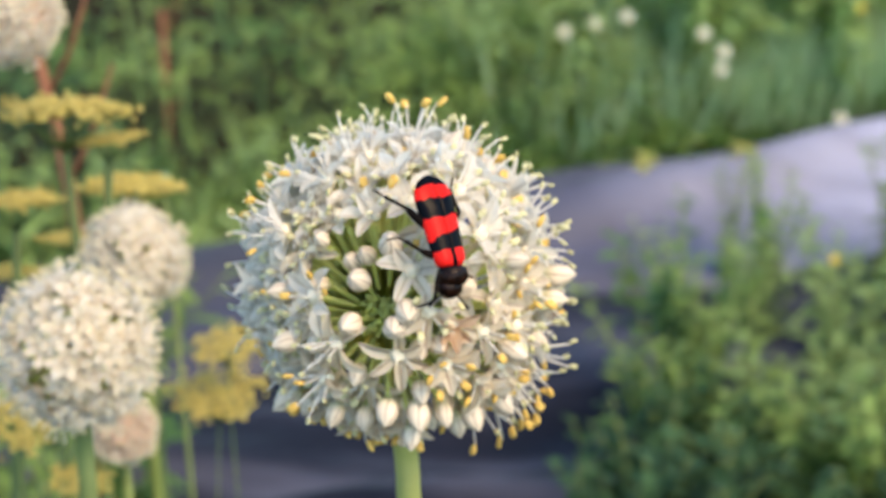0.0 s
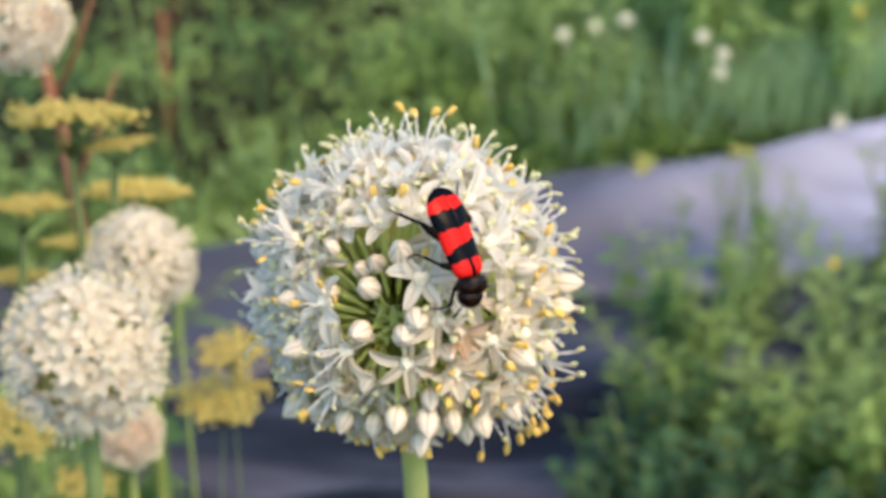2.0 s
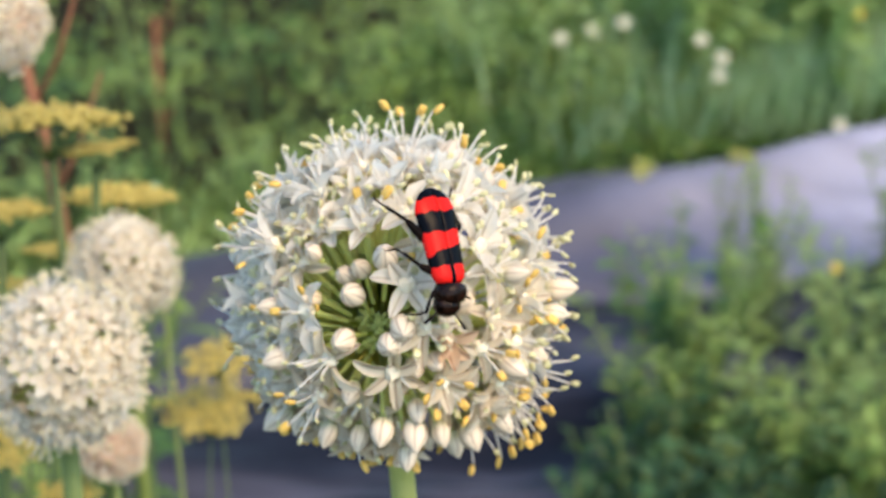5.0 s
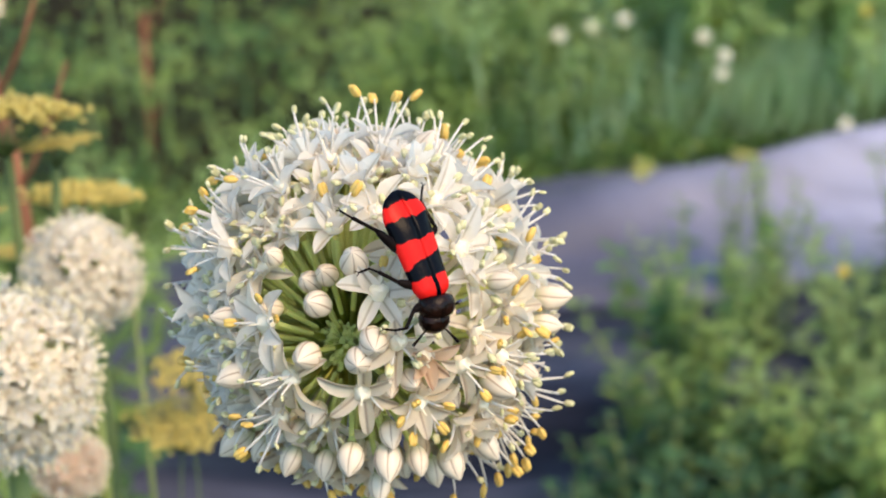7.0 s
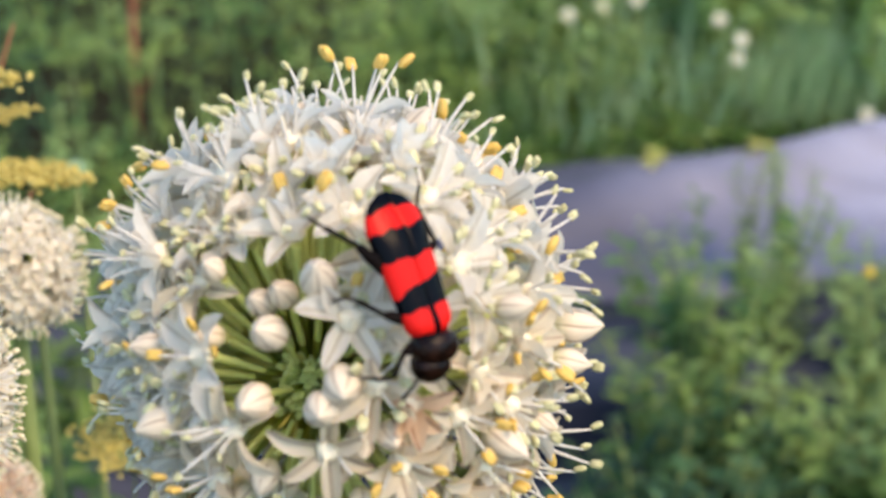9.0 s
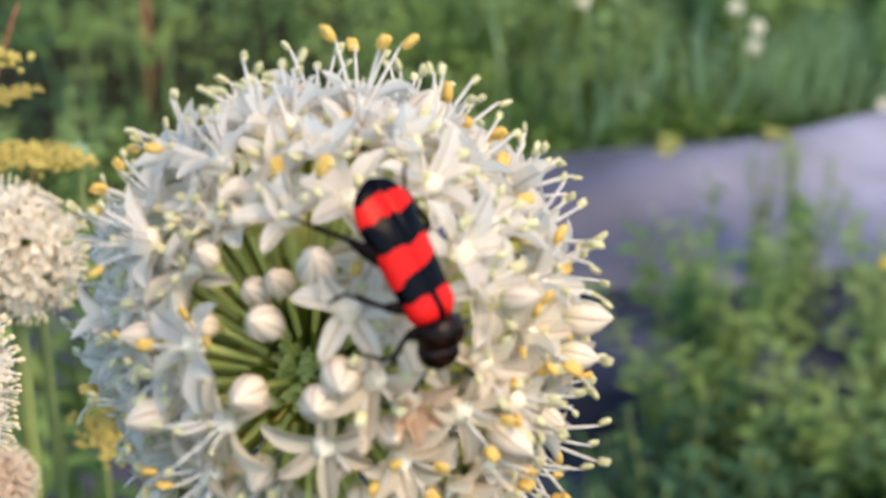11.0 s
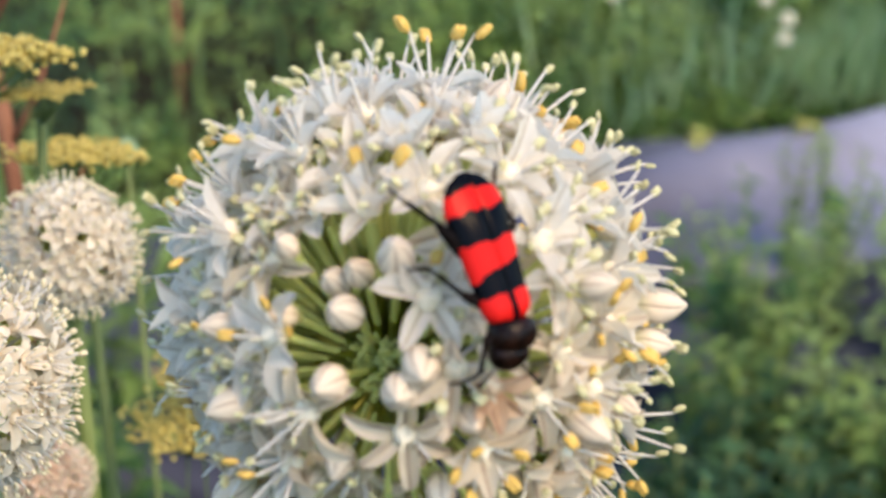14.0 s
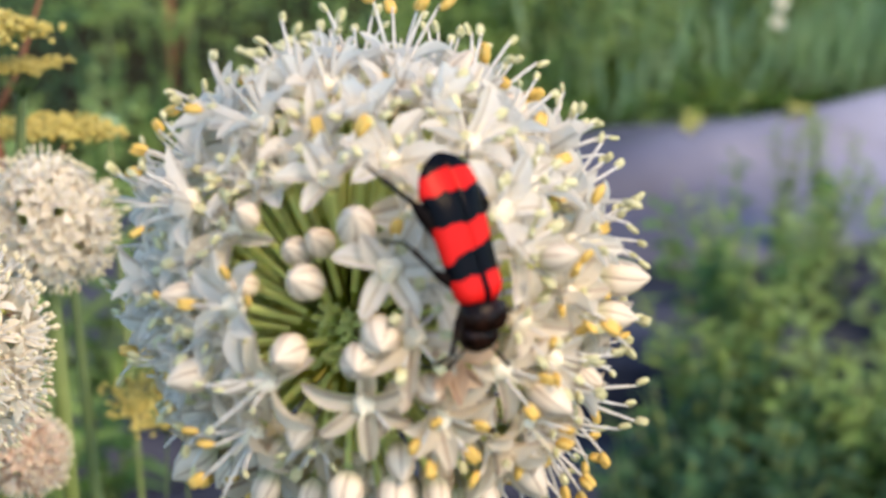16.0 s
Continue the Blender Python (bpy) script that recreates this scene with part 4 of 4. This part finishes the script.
def weed_plant(name, label, height, shoots, leaf_len, leaf_wid, leaf_mat, seed, per=14, spread=0.35):
    """A bushy weed: shoots from one root, leaves all the way up."""
    rng = random.Random(seed)
    ob = tagged(new(name), label, "weed", "weeds in the bed")
    leaves = bmesh.new()
    for s in range(shoots):
        stem = bmesh.new()
        a, lean = rng.uniform(0, 6.28), rng.uniform(0.05, spread)
        h = height * rng.uniform(0.65, 1.0)
        pts = [Vector((0, 0, -0.01))]
        for i in range(1, 6):
            r = h * lean * (i / 5) ** 1.4
            pts.append(Vector((r * math.cos(a), r * math.sin(a), h * i / 5)) + Vector((rng.uniform(-1, 1), rng.uniform(-1, 1), 0)) * 0.004)
        tube(stem, pts, [1.3 * MM, 1.2 * MM, 1.0 * MM, 0.8 * MM, 0.6 * MM, 0.3 * MM], 5)
        part("stem", stem, M_WEED_STEM, ob)
        for k in range(per):
            f = 0.12 + 0.88 * (k + rng.random() * 0.6) / per
            i = min(4, int(f * 5))
            p = pts[i].lerp(pts[i + 1], f * 5 - i)
            m = Matrix.Translation(p) @ Matrix.Rotation(k * 2.4 + rng.uniform(-0.4, 0.4), 4, "Z") @ Matrix.Rotation(radians(rng.uniform(-12, 42)), 4, "X") @ Matrix.Rotation(rng.uniform(-0.4, 0.4), 4, "Y")
            size = rng.uniform(0.6, 1.15) * (1.1 - 0.25 * f)
            leaf_into(leaves, m, leaf_len * size, leaf_wid * size)
    tagged(part("foliage", leaves, leaf_mat, ob), kind="stuff")
    return ob


def scatter(proto, spots, seed):
    rng = random.Random(seed)
    for n, (x, y, s) in enumerate(spots):
        m = Matrix.Translation((x, y, 0.0)) @ Matrix.Rotation(rng.uniform(0, 6.28), 4, "Z") @ Matrix.Rotation(rng.uniform(-0.12, 0.12), 4, "X")
        if n == 0:
            proto.matrix_basis = m @ Matrix.Scale(s, 4)
        else:
            ob = copy_thing(proto, m)
            ob.scale = (s, s, s)


_rng = random.Random(21)


def patch(n, x0, x1, y0, y1, s0, s1):
    out = []
    for _ in range(n):
        x, y = _rng.uniform(x0, x1), _rng.uniform(y0, y1)
        out.append((x, y, _rng.uniform(s0, s1)))
    return out


# low weeds growing before the film, on the path's side
near_weeds = [(x, y, s) for x, y, s in patch(190, 0.06, 0.48, 0.40, 0.95, 0.75, 1.2) if y < 0.68 + 0.9 * (x - 0.05) and x > 0.04 + 0.30 * max(0, y - 0.50)]
scatter(weed_plant("weed", "low bushy green weed with small pointed leaves", 0.115, 9, 0.011, 0.0055, M_LEAF, 41, 34, 0.65), [w for w in near_weeds[0::3] if 0.095 < w[0] < 0.19 and w[1] > 0.56], 1)
scatter(weed_plant("weed", "low yellow-green weed with narrow leaves", 0.12, 9, 0.011, 0.0045, M_LEAF_YELLOW, 42, 34, 0.6), [w for w in near_weeds[1::3] if w[1] > 0.58 and w[0] > 0.098 and (w[0] < 0.2 or w[1] < 0.75)] + [w for w in near_weeds if w[0] >= 0.19 and w[1] < 0.75][0::2], 2)
scatter(weed_plant("weed", "low blue-green weed with rounded leaves, shade put into their colour", 0.10, 9, 0.010, 0.007, M_LEAF_SHADED, 43, 30, 0.75), [w for w in near_weeds[2::3] if w[0] < 0.20 and w[1] < 0.72] + [w for w in near_weeds[1::3] if w[1] <= 0.60 or w[0] <= 0.098] + patch(30, 0.07, 0.22, 0.42, 0.62, 0.7, 1.1), 3)
scatter(weed_plant("weed", "pale green weed beside the sheet, sunlight put into its colour", 0.12, 8, 0.012, 0.005, M_LEAF_SUNLIT, 51, 30, 0.6), [w for w in near_weeds if w[0] >= 0.15 and w[1] > 0.62][1::2], 11)
sunny = patch(5, 0.115, 0.17, 0.80, 0.92, 0.5, 0.75) + patch(9, 0.17, 0.30, 0.76, 0.92, 0.6, 0.9)
scatter(weed_plant("weed", "tall thin yellow-green weed growing through the sheet", 0.13, 5, 0.013, 0.0055, M_LEAF_SUNLIT, 52, 26, 0.3), sunny[0::2], 12)
scatter(weed_plant("weed", "tall thin pale weed growing through the sheet", 0.135, 5, 0.014, 0.005, M_LEAF_YELLOW, 53, 26, 0.3), sunny[1::2], 13)
# weeds behind the film
back = [(x, film_edge(x) + 0.035 + abs(dy), s if x > 0.02 else s * 0.78) for x, dy, s in patch(120, -0.5, 0.7, 0.0, 0.24, 0.45, 0.85) if x > 0.0 or abs(dy) < 0.045]
scatter(weed_plant("weed", "leafy green weed behind the mulch sheet", 0.15, 9, 0.016, 0.008, M_LEAF_SUNLIT, 44, 30, 0.7), back[0::3], 4)
scatter(weed_plant("weed", "pale green feathery weed behind the mulch sheet", 0.16, 9, 0.015, 0.006, M_LEAF_YELLOW, 45, 32, 0.7), back[1::3], 5)
scatter(weed_plant("weed", "tall grassy green weed behind the mulch sheet", 0.15, 9, 0.017, 0.006, M_LEAF_SUNLIT, 46, 30, 0.8), back[2::3], 6)
tall = [(x, film_edge(x) + 0.02 + dy, s) for x, dy, s in patch(14, 0.16, 0.42, 0.0, 0.12, 0.7, 1.15)]
scatter(weed_plant("weed", "tall pale green weed behind the mulch sheet", 0.155, 7, 0.020, 0.009, M_LEAF_SUNLIT, 50, 24, 0.35), tall, 10)
# growth at the foot of the onions and dill
left = patch(26, -0.34, -0.125, 0.20, 0.72, 0.7, 1.1)
scatter(weed_plant("weed", "green weed at the foot of the dill", 0.15, 6, 0.032, 0.012, M_LEAF, 47, 14, 0.5), left[0::2], 7)
scatter(weed_plant("weed", "yellow-green weed at the foot of the dill", 0.16, 7, 0.030, 0.007, M_LEAF_YELLOW, 48, 16, 0.5), left[1::2], 8)
# two sprigs on the sheet's far edge
scatter(weed_plant("sprig", "pale yellow-green sprig on the sheet's edge", 0.058, 9, 0.012, 0.008, M_SPRIG, 49, 30, 0.30), [(0.172, 1.018, 0.88), (0.126, 1.000, 0.85)], 9)


def grass_field(name, mat, label, seed, n, mid, wide, deep, tall):
    """Grass that runs on behind the bed to the far hedge."""
    rng = random.Random(seed)
    bm = bmesh.new()
    for _ in range(n):
        x, d = rng.gauss(mid, wide), rng.random() ** 1.6 * deep
        y = film_edge(x) + 0.03 + d
        if x < 0.03 and d > 0.13 and rng.random() < 0.88 or x < 0.03 and wide < 0.5:
            continue
        h, a, lean = rng.uniform(0.04, 0.13) * tall * (0.6 + d * 0.8), rng.uniform(0, 6.28), rng.uniform(0.05, 0.5)
        w = rng.uniform(1.0, 2.4) * MM
        last = None
        for i in range(4):
            s = i / 3
            c = Vector((x + math.cos(a) * h * lean * s * s, y + math.sin(a) * h * lean * s * s, h * s - 0.01))
            k = Vector((-math.sin(a), math.cos(a), 0)) * w * (1, 0.9, 0.6, 0.08)[i]
            row = (bm.verts.new(c - k), bm.verts.new(c + k))
            if last:
                bm.faces.new((last[0], last[1], row[1], row[0]))
            last = row
    return tagged(new(name, mesh_of(name, bm, mat)), label, "grass", kind="stuff")


grass_field("grass", M_GRASS, "uncut mixed green grass behind the bed", 5, 9000, 0.05, 1.1, 2.6, 1.0)
grass_field("pale_grass", M_GRASS_PALE, "pale grass behind the bed, sunlight put into its colour", 6, 7500, 0.32, 0.13, 0.30, 1.35)


def undergrowth():
    """The dense low leaves behind the bed that nobody could count."""
    rng = random.Random(15)
    bm = bmesh.new()
    for _ in range(70000):
        x, d = rng.gauss(0.10, 0.45), rng.random() ** 1.2 * rng.uniform(0.7, 1.1)
        if d > 0.12 + 0.04 * math.sin(13 * x) + 0.8 * max(0, x + 0.06) and x < 0.03 + rng.gauss(0, 0.03) and rng.random() < 0.72:
            continue
        y = film_edge(x) + 0.015 + d
        hill = (0.07 if x > 0.0 else 0.056) + 0.06 * noise.noise((x * 6, y * 6, 2.0)) + 0.025 * noise.noise((x * 19, y * 19, 5.0))
        p = Vector((x, y, max(0.006, hill * (0.55 + 0.45 * rng.random()) * min(1, 0.4 + d * 6))))
        m = Matrix.Translation(p) @ Matrix.Rotation(rng.uniform(0, 6.28), 4, "Z") @ Matrix.Rotation(radians(rng.uniform(0, 60)), 4, "X") @ Matrix.Rotation(rng.uniform(-0.5, 0.5), 4, "Y")
        size = rng.uniform(0.006, 0.013) * (1.2 if x > 0.12 else 1.0)
        # paler towards +x: sunlight on the growth put into leaf colour
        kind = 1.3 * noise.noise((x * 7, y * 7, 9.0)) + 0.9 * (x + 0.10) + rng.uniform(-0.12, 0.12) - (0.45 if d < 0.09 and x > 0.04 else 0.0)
        # mat 3 puts shadow into the colour of the darkest leaves
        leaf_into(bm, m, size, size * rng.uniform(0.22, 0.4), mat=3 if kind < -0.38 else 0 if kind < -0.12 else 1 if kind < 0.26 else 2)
    return tagged(new("undergrowth", mesh_of("undergrowth", bm, M_LEAF, M_LEAF_YELLOW, M_LEAF_SUNLIT, M_LEAF_SHADED)), "dense low mixed green leaves behind the bed", "undergrowth", kind="stuff")


undergrowth()


def wild_flower(at, petals, mat, size, label, seed):
    rng = random.Random(seed)
    p = Vector(at)
    ob = tagged(new("wild_flower"), label, "flower", "wild flowers")
    bm = bmesh.new()
    tube(bm, [(p.x + 0.01, p.y + 0.02, -0.01), (p.x + 0.004, p.y + 0.01, p.z * 0.6), (p.x, p.y, p.z)], [1.0 * MM, 0.8 * MM, 0.6 * MM], 6)
    part("stalk", bm, M_WEED_STEM, ob)
    bm = bmesh.new()
    for k in range(petals):
        m = Matrix.Translation(p) @ Matrix.Rotation(radians(55), 4, "X") @ Matrix.Rotation(k * math.tau / petals + rng.uniform(-0.1, 0.1), 4, "Z") @ Matrix.Rotation(radians(18), 4, "X")
        leaf_into(bm, m, size * 0.55, size * 0.36, 0.2, 0.2)
    part("petals", bm, mat, ob)
    bm = bmesh.new()
    egg(bm, size * 0.22, size * 0.14, Matrix.Translation(p) @ Matrix.Rotation(radians(55), 4, "X"), 8, 5)
    part("flower_centre", bm, M_ANTHER, ob)
    return ob


for _n, (_x, _y, _z, _s) in enumerate([(0.0793, 1.1045, 0.0911, 0.0078), (0.0978, 1.1064, 0.0951, 0.0078), (0.1164, 1.1083, 0.0993, 0.0078), (0.1619, 1.1039, 0.0902, 0.0078), (0.1737, 1.0994, 0.0804, 0.0082),
                                       (0.1725, 1.098, 0.070, 0.0075), (0.2428, 1.0824, 0.0443, 0.008)]):
    wild_flower((_x, _y - 0.02, _z), 9, M_PETAL, _s, "small white wild flower among the weeds", 60 + _n)
wild_flower((-0.0604, 0.24, 0.3615), 8, M_GRASS_PALE, 0.0052, "small pale green-white wild flower beside the dill", 75)
wild_flower((0.2564, 1.10, 0.1003), 6, M_PETAL_YELLOW, 0.006, "small yellow wild flower among the weeds", 70)
wild_flower((0.1714, 0.637, 0.1532), 6, M_PETAL_YELLOW, 0.005, "small yellow wild flower among the weeds", 71)

# ---- what moves ----
# seconds, u, v, heading
CRAWL = [(0, 0.265, 0.407, 74.1), (0.5, 0.250, 0.416, 68.6), (1, 0.273, 0.393, 69.2), (1.5, 0.283, 0.401, 68.4), (2, 0.295, 0.394, 68.2), (2.5, 0.288, 0.396, 77.7),
         (3, 0.285, 0.391, 77.1), (3.5, 0.288, 0.395, 78.9), (4, 0.289, 0.405, 78.8), (6.5, 0.283, 0.366, 71.3), (7, 0.286, 0.362, 68.8), (7.5, 0.294, 0.340, 65.9),
         (8, 0.314, 0.331, 69.0), (8.5, 0.319, 0.334, 69.6), (11, 0.296, 0.345, 61.7), (11.5, 0.295, 0.342, 62.1), (12, 0.290, 0.346, 63.8), (12.5, 0.295, 0.349, 64.2),
         (13, 0.315, 0.351, 69.3), (13.5, 0.313, 0.336, 70.8), (14, 0.307, 0.314, 69.9), (14.5, 0.305, 0.298, 71.8), (15, 0.335, 0.283, 69.5), (15.5, 0.351, 0.290, 71.4),
         (16, 0.361, 0.273, 71.5)]


def motions():
    walk(beetle, [(t, beetle_pose(u, v, a)) for t, u, v, a in CRAWL])
    swing = {"hind_r": [(0, 13), (2, 12), (2.5, 20), (4, 16), (7, 7), (13, 6), (14.5, 0), (16, 0)], "mid_r": [(0, 15), (2, 15), (4, 14), (7, 13), (13, 11), (14.5, 0), (15.5, 2), (16, -2)],
             "front_r": [(0, 29), (1, 26), (2, 9), (2.5, 26), (4, 24), (7, 2), (8.5, 4), (11, -16), (12.5, -3), (13, 0), (13.5, 14), (14.5, 20), (16, 22)],
             "hind_l": [(0, -4), (4, 4), (8, -2), (12.5, 0), (16, 5)], "mid_l": [(0, 6), (4, -5), (8, 4), (12.5, 0), (16, -6)], "front_l": [(0, 5), (3, -8), (7, 4), (12.5, 0), (14, -8), (16, 6)]}
    for key, ob in beetle_legs.items():
        at = ob.location.copy()
        walk(ob, [(t, pose(at.x, at.y, at.z, 0, 0, a)) for t, a in swing[key]])


motions()
